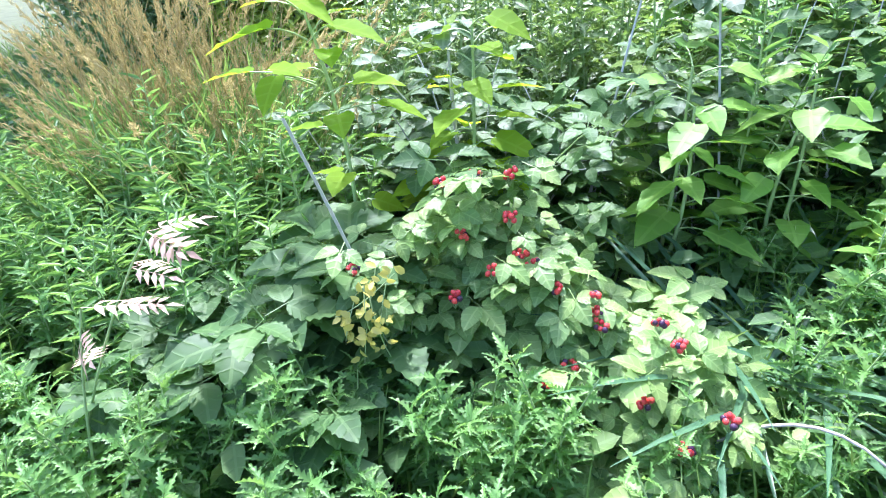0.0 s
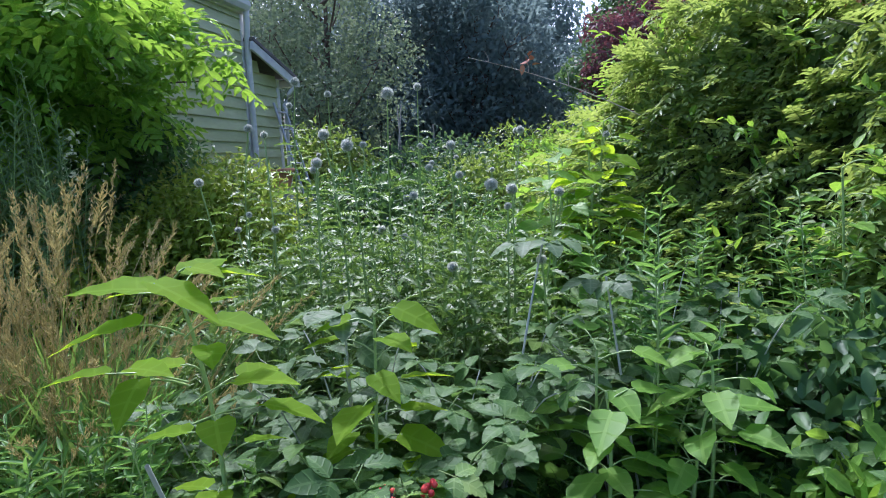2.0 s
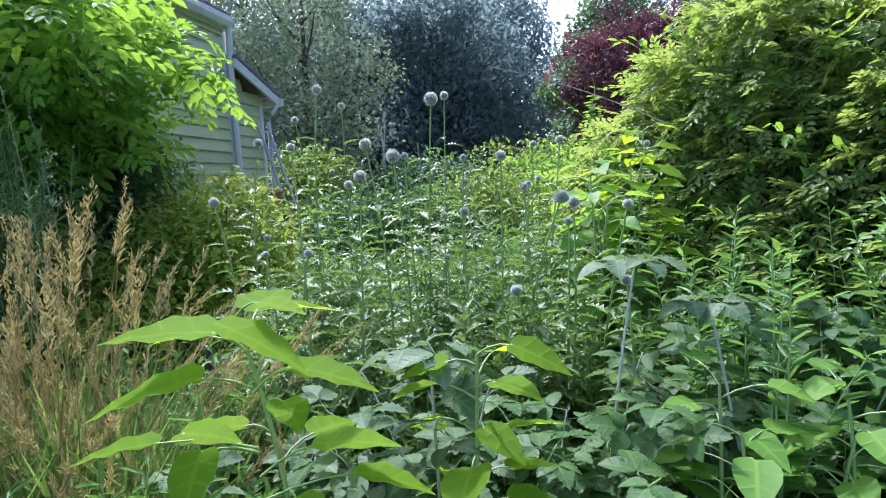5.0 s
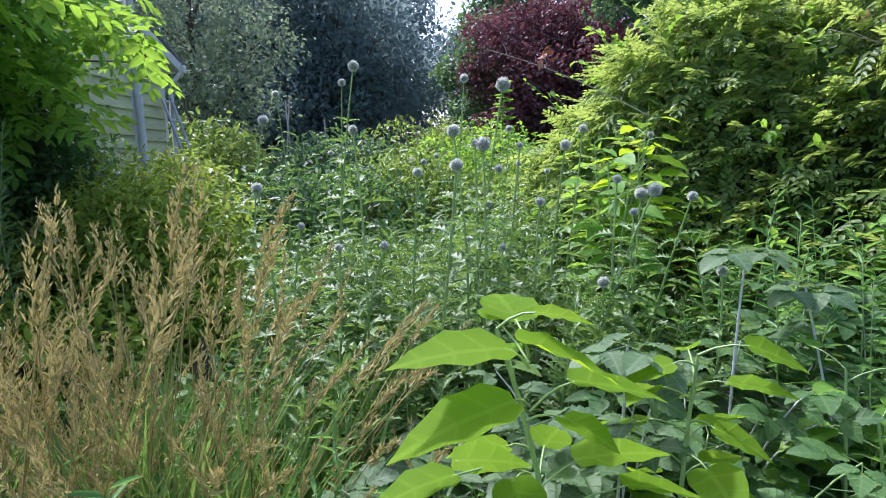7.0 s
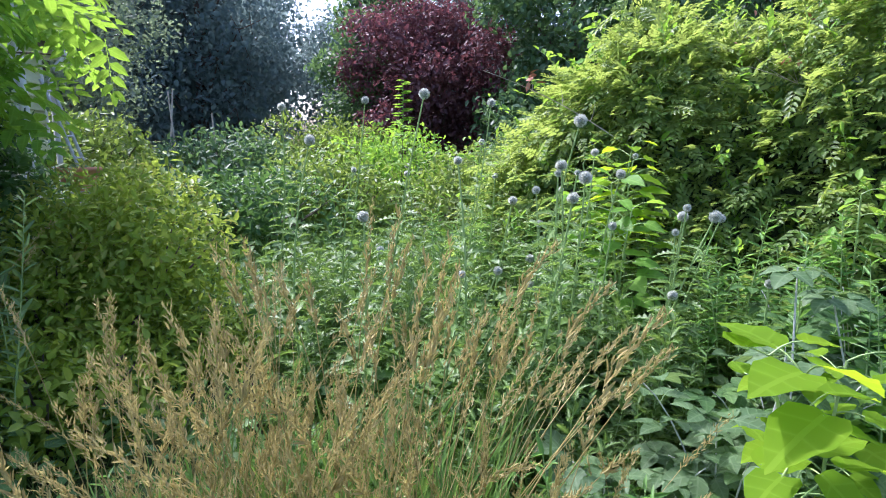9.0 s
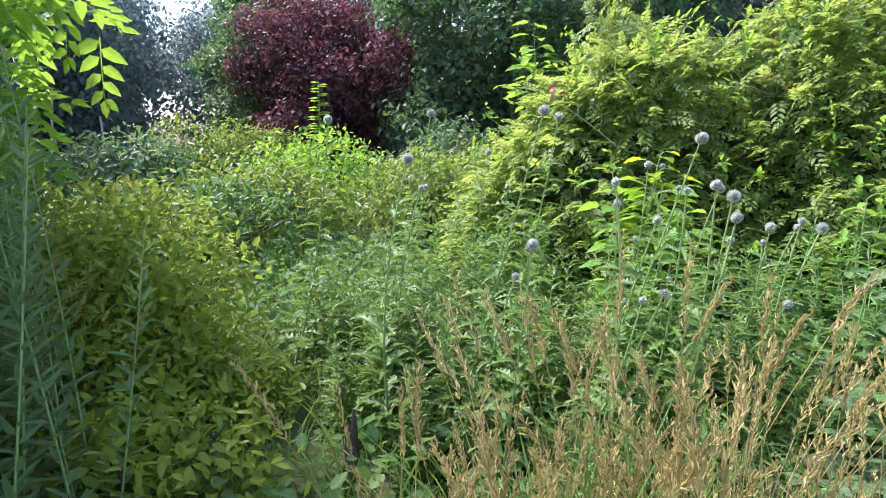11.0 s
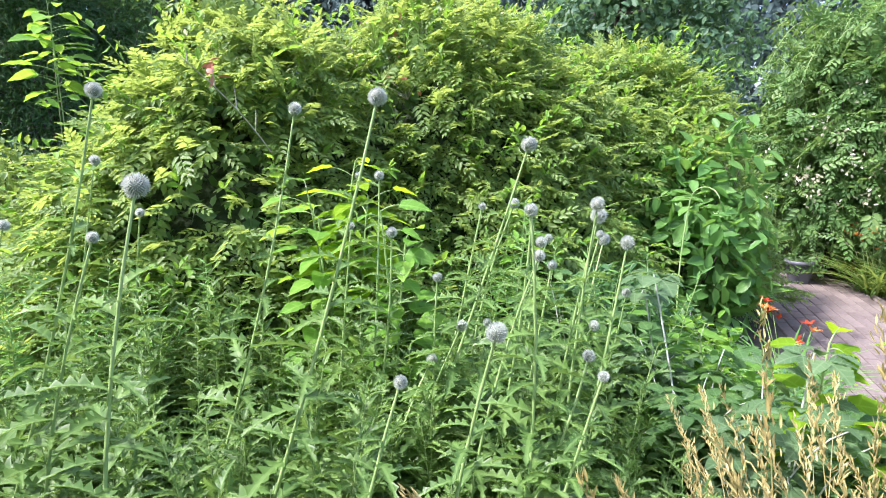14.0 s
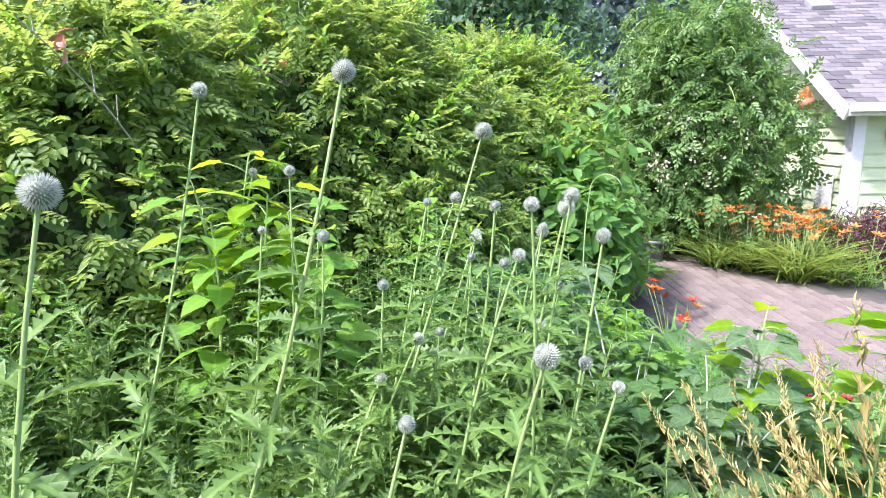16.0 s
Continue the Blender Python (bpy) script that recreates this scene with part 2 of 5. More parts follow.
M_SHINGLE = plain_mat("asphalt_shingle", (0.075, 0.07, 0.074), (0.17, 0.156, 0.16), 0.9, 60, 0.6, per_object=0.5, dist=0.004)
M_PAVER = plain_mat("clay_paver", (0.118, 0.092, 0.08), (0.212, 0.174, 0.15), 0.85, 25, 0.4, per_object=0.22, dist=0.004)
M_JOINT = plain_mat("sand_joint", (0.08, 0.07, 0.055), (0.15, 0.135, 0.11), 0.95, 60, 0.5, dist=0.004)
M_POT = plain_mat("grey_plastic_pot", (0.07, 0.075, 0.085), (0.14, 0.145, 0.155), 0.5, 12, 0.1)
M_TERRA = plain_mat("terracotta", (0.42, 0.17, 0.1), (0.6, 0.28, 0.18), 0.8, 20, 0.2)
M_CONCRETE = plain_mat("concrete", (0.32, 0.31, 0.29), (0.48, 0.47, 0.44), 0.85, 15, 0.3)
M_ALU = plain_mat("dull_aluminium", (0.35, 0.36, 0.37), (0.55, 0.56, 0.57), 0.45, 20, 0.1, metal=0.6)
M_DARKVOID = plain_mat("dark_glass", (0.02, 0.025, 0.03), (0.05, 0.055, 0.06), 0.1, 3, 0.02)

# ---- geometry tools ----


class Geo:
    """Gathers quads, then becomes one mesh."""

    def __init__(self):
        self.v, self.f, self.uv, self.n = [], [], [], 0

    def add(self, v, f, uv=None):
        v = np.asarray(v, float).reshape(-1, 3)
        self.v.append(v)
        self.f.append(np.asarray(f, int).reshape(-1, 4) + self.n)
        self.uv.append(np.zeros((len(v), 2)) if uv is None else np.asarray(uv, float).reshape(-1, 2))
        self.n += len(v)

    def build(self, name, material, parent=None, label="", smooth=True):
        me = bpy.data.meshes.new(name)
        v, f, uv = np.concatenate(self.v), np.concatenate(self.f), np.concatenate(self.uv)
        me.vertices.add(len(v))
        me.vertices.foreach_set("co", v.astype(np.float32).ravel())
        me.loops.add(f.size)
        me.loops.foreach_set("vertex_index", f.astype(np.int32).ravel())
        me.polygons.add(len(f))
        me.polygons.foreach_set("loop_start", np.arange(0, f.size, 4, dtype=np.int32))
        me.polygons.foreach_set("use_smooth", np.full(len(f), smooth))
        me.uv_layers.new(name="UVMap")
        me.uv_layers[0].data.foreach_set("uv", uv[f.ravel()].astype(np.float32).ravel())
        me.update(calc_edges=True)
        me.materials.append(material)
        ob = new(name, me)
        if parent:
            ob.parent = parent
        if label:
            tagged(ob, label)
        return ob


def unit(a):
    return a / np.maximum(np.linalg.norm(a, axis=-1, keepdims=True), 1e-9)


def leaf_shape(stations, fold=0.25, droop=0.25, lean=0.0, wave=0.0):
    """A leaf of length 1 along y: rows of (place along the midrib, half width)."""
    v, uv = [], []
    for i, (u, w) in enumerate(stations):
        z = -droop * u * u
        k = wave * (1 if i % 2 else -1)
        v += [(-w, u + lean * w, z + fold * w + k * w), (0, u, z), (w, u + lean * w, z + fold * w - k * w)]
        uv += [(-w, u), (0, u), (w, u)]
    f = []
    for i in range(len(stations) - 1):
        a_ = 3 * i
        f += [(a_, a_ + 1, a_ + 4, a_ + 3), (a_ + 1, a_ + 2, a_ + 5, a_ + 4)]
    return np.array(v, float), np.array(f), np.array(uv, float)


def joined(shapes):
    v, f, uv, n = [], [], [], 0
    for a_, b_, c_ in shapes:
        v.append(a_)
        f.append(b_ + n)
        uv.append(c_)
        n += len(a_)
    return np.concatenate(v), np.concatenate(f), np.concatenate(uv)


def placed(shape, size, at_, ang, up=0.0):
    """A leaflet of that size turned by ang in its plane."""
    v = shape[0] * size
    c, s = math.cos(ang), math.sin(ang)
    w = np.stack([v[:, 0] * c + v[:, 1] * s, -v[:, 0] * s + v[:, 1] * c, v[:, 2]], 1) + np.array(at_)
    return w, shape[1], shape[2]



def small_leaf(y1, w1, y2, w2, fold=.3, droop=.25):
    """A leaf of two folded halves along the midrib."""
    v = [(0, 0, 0), (0, 1, -droop)] + [(s * w, y, fold * w - droop * y * y) for s in (-1, 1) for y, w in ((y1, w1), (y2, w2))]
    return np.array(v, float), np.array([(0, 1, 3, 2), (0, 4, 5, 1)]), np.array([(q[0], q[1]) for q in v], float)


L_OVAL = small_leaf(.26, .22, .64, .22)
L_OVATE = small_leaf(.25, .17, .6, .15, .3, .3)
L_TINY = small_leaf(.25, .28, .66, .27, .3, .2)
L_LANCE = small_leaf(.28, .10, .66, .082, .25, .35)
L_HEART = leaf_shape([(-.05, .11), (0.0, .22), (.13, .3), (.29, .33), (.46, .31), (.63, .24), (.79, .145), (.91, .06), (1, .004)], 0.2, 0.16, -0.1, 0.06)
_ser = [(i / 13, (0.35 * math.sin(math.pi * (i / 13) ** 0.75) ** 0.8 + 0.01) * (1.0 if i % 2 else 0.89)) for i in range(13)] + [(1, .005)]
L_SERR = leaf_shape(_ser, 0.2, 0.3, 0.12, 0.06)
_lob = [(0, .02)] + [(0.08 + 0.92 * i / 10, (0.19 if i % 2 else 0.05) * (1 - (i / 10.5) ** 2) + 0.01) for i in range(10)] + [(1, .005)]
L_LOBED = leaf_shape(_lob, 0.3, 0.45, 0.75, 0.12)
L_TRI = joined([placed(L_SERR, .62, (0, .38, -.02), 0), placed(L_SERR, .52, (-.03, .34, 0), -1.15), placed(L_SERR, .52, (.03, .34, 0), 1.15),
                leaf_shape([(0, .008), (.4, .008)], 0, 0)])
L_PINNATE = joined([placed(leaf_shape([(0, .03), (.5, .26), (1, .01)], .2, .2), .3, (0, .12 + .13 * i, -.03 * i), s * 1.05) for i in range(6) for s in (-1, 1)]
                   + [placed(leaf_shape([(0, .03), (.5, .26), (1, .01)], .2, .2), .3, (0, .84, -.15), 0), leaf_shape([(0, .01), (.85, .006)], 0, .2)])
_lf = small_leaf(.24, .24, .62, .21, .3, .3)


def spray_shape(k, leaf, droop=.22, spread=1.0):
    """A drooping shoot of length 1 with k leaves set by turns to either side."""
    parts = []
    for i in range(k):
        u, side = i / (k - 1), (1 if i % 2 else -1)
        parts.append(placed(_lf, leaf * (1.08 - .4 * u), (side * .012, .06 + .82 * u, -droop * u * u + .015 * (i % 3)), side * spread * (1 - .35 * u)))
    parts.append(placed(_lf, leaf * .7, (0, .9, -droop * .85), 0))
    parts.append(leaf_shape([(0, .007), (.5, .005), (1, .003)], 0, droop))
    return joined(parts)


L_SPRAY = spray_shape(10, .3)
L_PLATE = spray_shape(8, .36, .1, 1.1)
_pk = leaf_shape([(0, .02), (.4, .17), (1, .01)], .2, .25)
L_PINK = joined([placed(_pk, .34, (0, .2 + .16 * i, -.03 * i), s * .95) for i in range(4) for s in (-1, 1)]
                + [placed(_pk, .34, (0, .8, -.15), 0), leaf_shape([(0, .01), (.8, .006)], 0, .2)])
L_FERN = joined([placed(leaf_shape([(0, .08), (1, .02)], 0, .1), .32 * (1 - (i / 17) ** 1.6) + .03, (0, .1 + .052 * i, -.008 * i), s * 1.25) for i in range(17) for s in (-1, 1)]
                + [leaf_shape([(0, .008), (1, .004)], 0, .15)])
L_BLADE = leaf_shape([(0, .012), (.35, .014), (.7, .010), (1, .001)], 0.4, 0.5)
L_STRAP = leaf_shape([(0, .012), (.2, .016), (.45, .016), (.7, .013), (.87, .008), (1, .001)], 0.5, 0.6)


def scatter(geo, shape, p, d, n, s):
    """Leaves at p, pointing along d, facing n, of length s."""
    p, d, n = (np.asarray(q, float).reshape(-1, 3) for q in (p, d, n))
    s = np.broadcast_to(np.asarray(s, float), (len(p),))
    d = unit(d)
    x = unit(np.cross(d, n))
    z = np.cross(x, d)
    v, f, uv = shape
    out = p[:, None] + s[:, None, None] * (v[None, :, 0:1] * x[:, None] + v[None, :, 1:2] * d[:, None] + v[None, :, 2:3] * z[:, None])
    idx = f[None] + (np.arange(len(p)) * len(v))[:, None, None]
    geo.add(out.reshape(-1, 3), idx.reshape(-1, 4), np.tile(uv, (len(p), 1)))


def tube(geo, pts, r0, r1, sides=5):
    pts = np.asarray(pts, float)
    t = unit(np.gradient(pts, axis=0))
    ref = np.where(np.abs(t[:, 2:3]) > 0.9, np.array([[1., 0, 0]]), np.array([[0., 0, 1]]))
    x = unit(np.cross(t, ref))
    y = np.cross(t, x)
    r = np.linspace(r0, r1, len(pts))[:, None, None]
    an = np.arange(sides) * 2 * math.pi / sides
    ring = pts[:, None] + r * (np.cos(an)[None, :, None] * x[:, None] + np.sin(an)[None, :, None] * y[:, None])
    f = [(i * sides + j, i * sides + (j + 1) % sides, (i + 1) * sides + (j + 1) % sides, (i + 1) * sides + j) for i in range(len(pts) - 1) for j in range(sides)]
    geo.add(ring.reshape(-1, 3), f)


def box(geo, lo, hi, m=None):
    x0, y0, z0 = lo
    x1, y1, z1 = hi
    v = np.array([(x, y, z) for z in (z0, z1) for y in (y0, y1) for x in (x0, x1)], float)
    if m is not None:
        v = np.array([m @ Vector(q) for q in v])
    geo.add(v, [(0, 2, 3, 1), (4, 5, 7, 6), (0, 1, 5, 4), (1, 3, 7, 5), (3, 2, 6, 7), (2, 0, 4, 6)])


def arc(p0, p1, sag, k=6):
    """A bent line from p0 to p1, bowed by the vector sag."""
    p0, p1, sag = (np.asarray(q, float) for q in (p0, p1, sag))
    u = np.linspace(0, 1, k)[:, None]
    return p0 + (p1 - p0) * u + sag * (4 * u * (1 - u))


def root_of(name, x, y, z, label, category, group="", kind=""):
    ob = new(name)
    ob.empty_display_size = 0.1
    ob.location = (x, y, z)
    return tagged(ob, label, category, group, kind)


def height(x, y):
    """The ground: it climbs gently away from the start."""
    return 0.13 * min(max(y, 0), 3) + 0.05 * min(max(y - 3, 0), 14)


def rand(a_, b_, n=None):
    return rng.uniform(a_, b_, n)


def noise_at(p, scale, seed=0.0):
    return np.array([noise.noise(Vector(q) * scale + Vector((seed, seed * 2.3, seed * 0.7))) for q in p])

# ---- ground ----
def axis_steps():
    a_ = np.concatenate([np.linspace(-14, 16, 76), np.geomspace(17, 1500, 16)])
    return np.concatenate([-np.geomspace(1500, 15, 16), a_])


gx = axis_steps()
gy = axis_steps()
g = Geo()
vv = [(x, y, height(x, y) + (0.05 * noise.noise((x * .9, y * .9, 0)) if -2 < y < 20 and x < 1.2 else 0)) for y in gy for x in gx]
nx = len(gx)
g.add(vv, [(j * nx + i, j * nx + i + 1, (j + 1) * nx + i + 1, (j + 1) * nx + i) for j in range(len(gy) - 1) for i in range(nx - 1)])
tagged(g.build("ground", M_SOIL), "dark soil and thin turf under the overgrown garden", "ground", kind="structure")

PATH_NEAR = np.array([(0.2, 0.1), (-0.1, 0.5), (-0.6, 0.65), (-0.96, 0.755), (-1.38, 0.75), (-1.77, 1.12), (-2.15, 1.6), (-2.42, 2.07), (-2.42, 2.37), (-2.2, 2.65), (-2.0, 3.1), (-1.8, 3.25), (-1.5, 3.5)])


def path_gap(x, y):
    return np.min(np.hypot(PATH_NEAR[:, 0] - x, PATH_NEAR[:, 1] - y))


# ---- low grass and ground cover ----
def grass_cover():
    g_ = Geo()
    n = 26000
    x, y = rand(-4.5, 2.4, n), rand(-0.6, 8.5, n)
    keep = ~((x > 1.4) & (y < 1.0))
    x, y = x[keep], y[keep]
    gap = np.array([path_gap(a_, b_) for a_, b_ in zip(x, y)])
    z = np.array([height(a_, b_) for a_, b_ in zip(x, y)])
    s = np.where(gap < 0.35, rand(.08, .2, len(x)), rand(.12, .38, len(x)))
    d = np.stack([rng.normal(0, .45, len(x)), rng.normal(0, .45, len(x)), np.ones(len(x))], 1)
    nn = np.stack([rng.normal(0, 1, len(x)), rng.normal(0, 1, len(x)), np.full(len(x), .3)], 1)
    scatter(g_, L_BLADE, np.stack([x, y, z], 1), d, nn, s)
    tagged(g_.build("grass", M_GRASS), "green meadow grass growing over the ground", "grass", kind="stuff")


grass_cover()


def creeping_cover():
    """Low broad leaves that close the gaps between the taller plants."""
    g_ = Geo()
    n = 12000
    x, y = rand(-3.6, 2.4, n), rand(0.35, 8.0, n)
    keep = np.array([path_gap(a_, b_) > .15 and not (a_ > 1.5 and b_ < 1.1) for a_, b_ in zip(x, y)])
    keep &= ~((x > -1.35) & (x < -.55) & (y > 4.0) & (y < 5.2))
    x, y = x[keep], y[keep]
    z = np.array([height(a_, b_) for a_, b_ in zip(x, y)]) + rand(.03, .32, len(x))
    d = np.stack([rng.normal(0, 1, len(x)), rng.normal(0, 1, len(x)), rng.normal(0, .35, len(x))], 1)
    nn = np.stack([rng.normal(0, .4, len(x)), rng.normal(0, .4, len(x)), np.ones(len(x))], 1)
    scatter(g_, L_TINY, np.stack([x, y, z], 1), d, nn, rand(.05, .12, len(x)))
    tagged(g_.build("ground_cover", M_RASP), "low leafy ground cover under the garden plants", "ground cover", kind="stuff")


creeping_cover()


# ---- vine mound ----
BUMPS = [(3.9, 2.75, 3.05, 3.0, 1.8), (2.9, 4.35, 2.75, 1.7, 1.5), (4.9, 0.85, 2.85, 1.6, 1.6), (5.6, 2.4, 2.8, 2.0, 2.0)]


def mound_height(x, y):
    h = np.zeros_like(x)
    for cx, cy, top, ra, rb in BUMPS:
        dx, dy = x - cx, y - cy
        p_ = (dx * .55 - dy * .835) / ra
        q_ = (dx * .835 + dy * .55) / rb
        r_ = np.sqrt(p_ * p_ + q_ * q_)
        h = np.maximum(h, top * np.clip(1 - r_ ** 1.8, 0, 1) ** .6)
    return h


def vine_mound():
    root = root_of("vine_mound", 3.9, 2.75, 0, "sprawling green vine mound smothering a hidden frame", "vines", kind="stuff")
    base = np.array((3.9, 2.75, 0))

    def skin(n):
        x, y = rand(1.0, 7.8, n), rand(-1.2, 6.6, n)
        e_ = .06
        h = mound_height(x, y)
        gxx = (mound_height(x + e_, y) - mound_height(x - e_, y)) / (2 * e_)
        gyy = (mound_height(x, y + e_) - mound_height(x, y - e_)) / (2 * e_)
        keep = (h > .25) & (rng.uniform(0, 1, n) < np.clip(np.sqrt(1 + gxx ** 2 + gyy ** 2) / 4.0, .26, 1))
        x, y, h, gxx, gyy = (q[keep] for q in (x, y, h, gxx, gyy))
        nrm = unit(np.stack([-gxx, -gyy, np.ones_like(x)], 1))
        return np.stack([x, y, h], 1), nrm

    def bulge(p_):
        return .24 * noise_at(p_, .85) + .15 * noise_at(p_, 2.1, 5) + .1 * noise_at(p_, 5, 9)

    # inner layer; the hollows' shade is put into its darker green
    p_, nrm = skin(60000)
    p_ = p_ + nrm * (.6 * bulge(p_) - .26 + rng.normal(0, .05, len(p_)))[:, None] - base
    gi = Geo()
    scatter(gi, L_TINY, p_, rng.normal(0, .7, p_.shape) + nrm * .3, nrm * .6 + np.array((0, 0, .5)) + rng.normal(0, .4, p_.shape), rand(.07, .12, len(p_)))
    gi.build("inner_foliage", M_CLIMB, root, "inner leaves in darker green for shade in the hollows")
    # drooping shoots that overlap like thatch
    p_, nrm = skin(56000)
    hollow = noise_at(p_, 1.5, 3) + .5 * noise_at(p_, 3.6, 8)
    keep = hollow + rng.uniform(-.2, .2, len(p_)) > -.6
    p_, nrm = p_[keep], nrm[keep]
    p_ = p_ + nrm * (bulge(p_) - .06 + rng.normal(0, .05, len(p_)))[:, None] - base
    down = nrm * np.array((1, 1, 0)) + np.array((0, 0, -.35))
    d = down * .55 + nrm * .42 + rng.normal(0, .42, p_.shape)
    g_ = Geo()
    scatter(g_, L_SPRAY, p_, d, nrm * .5 + np.array((-.08, .12, .75)) + rng.normal(0, .24, p_.shape), rand(.15, .27, len(p_)))
    g_.build("foliage", M_VINE, root)
    # runners that stand out of the outline
    g_, gs = Geo(), Geo()
    pick = rng.choice(len(p_), 900, replace=False)
    for i in pick:
        if p_[i, 2] < .8:
            continue
        ln = rand(.15, .42)
        tip = p_[i] + nrm[i] * ln * .6 + np.array((rng.normal(0, .14), rng.normal(0, .14), ln * rand(.1, .8)))
        line = arc(p_[i] - nrm[i] * .1, tip, (0, 0, .05), 5)
        tube(gs, line, .003, .0015, 3)
        k = 9
        u = np.linspace(.2, 1, k)
        q = np.array([line[0] + (line[-1] - line[0]) * a_ + np.array((0, 0, .05)) * 4 * a_ * (1 - a_) for a_ in u])
        scatter(g_, L_OVAL, q, rng.normal(0, .7, (k, 3)) + unit(tip - p_[i]) * .8, rng.normal(0, .4, (k, 3)) + np.array((0, 0, 1)), rand(.04, .085, k))
    g_.build("runner_foliage", M_BRIGHT, root, "fresh yellow-green shoot tips")
    gs.build("runner", M_STEM, root)
    # dark sheet under the leaves, coloured to stand for the shade inside
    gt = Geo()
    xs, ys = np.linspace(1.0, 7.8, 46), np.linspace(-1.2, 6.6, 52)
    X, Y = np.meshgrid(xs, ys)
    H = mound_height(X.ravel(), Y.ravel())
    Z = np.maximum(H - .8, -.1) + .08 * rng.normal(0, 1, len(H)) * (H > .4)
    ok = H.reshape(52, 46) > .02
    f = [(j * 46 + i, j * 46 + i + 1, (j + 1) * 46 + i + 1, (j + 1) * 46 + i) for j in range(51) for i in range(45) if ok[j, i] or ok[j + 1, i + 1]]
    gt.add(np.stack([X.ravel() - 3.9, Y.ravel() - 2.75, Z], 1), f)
    gt.build("shade_core", M_SHADE_CORE, root, "dark sheet inside the mound standing in for shade", smooth=False)


vine_mound()


# ---- shrubs and trees ----
def blob_leaves(g_, lobes, n, shape, size, flat=.5, jitter=.07, lump=.25, ragged=.04):
    """Leaves over the skins of several overlapping lobes (centre, radii)."""
    area = np.array([r[0] * r[1] + r[1] * r[2] + r[0] * r[2] for _, r in lobes])
    for (c, r), k in zip(lobes, (area / area.sum() * n).astype(int)):
        c, r = np.array(c), np.array(r)
        d0 = unit(rng.normal(0, 1, (k, 3)))
        d0 = d0[d0[:, 2] > -.75]
        p_ = c + d0 * r
        w = 1 + lump * noise_at(p_, 1.3 / max(r[0], .3)) * 1.4 + .5 * lump * noise_at(p_, 4.5 / max(r[0], .3), 4)
        deep = 1 - np.abs(rng.normal(0, .16, len(d0))) + rng.exponential(ragged, len(d0))
        p_ = c + d0 * r * (w * deep)[:, None] + rng.normal(0, jitter, (len(d0), 3))
        nrm = unit(d0 / r)
        d = rng.normal(0, .75, (len(d0), 3)) + nrm * .5 + np.array((0, 0, -.15))
        nn = nrm * (1 - flat) + np.array((0, 0, flat)) + rng.normal(0, .35, (len(d0), 3))
        scatter(g_, shape, p_, d, nn, rand(size * .6, size * 1.25, len(d0)))


def shrub(name, label, x, y, rx, ry, h, mat, shape, size, n, seeds=6, category="shrub", dens=1.0, group=""):
    z0 = height(x, y)
    root = root_of(name, x, y, z0, label, category, group)
    lobes = []
    for i in range(seeds):
        an = 2 * math.pi * i / seeds + rand(-.4, .4)
        rr = rand(.3, .62) if i else 0
        k = rand(.42, .62)
        top = h * rand(.72, 1.0) if i else h
        lobes.append(((rx * rr * math.cos(an), ry * rr * math.sin(an), top * .5), (rx * k, ry * k, top * .5)))
    g_ = Geo()
    blob_leaves(g_, lobes, n, shape, size, .5, .05)
    g_.build("foliage", mat, root)
    for c, r in lobes:
        gb = Geo()
        for _ in range(5):
            tip = np.array(c) + unit(rng.normal(0, 1, 3) + np.array((0, 0, .8))) * np.array(r) * .85
            tube(gb, arc((rand(-.08, .08), rand(-.08, .08), 0), tip, (0, 0, -.05)), .014, .004, 4)
        gb.build("branch", M_BARK, root)
    return root


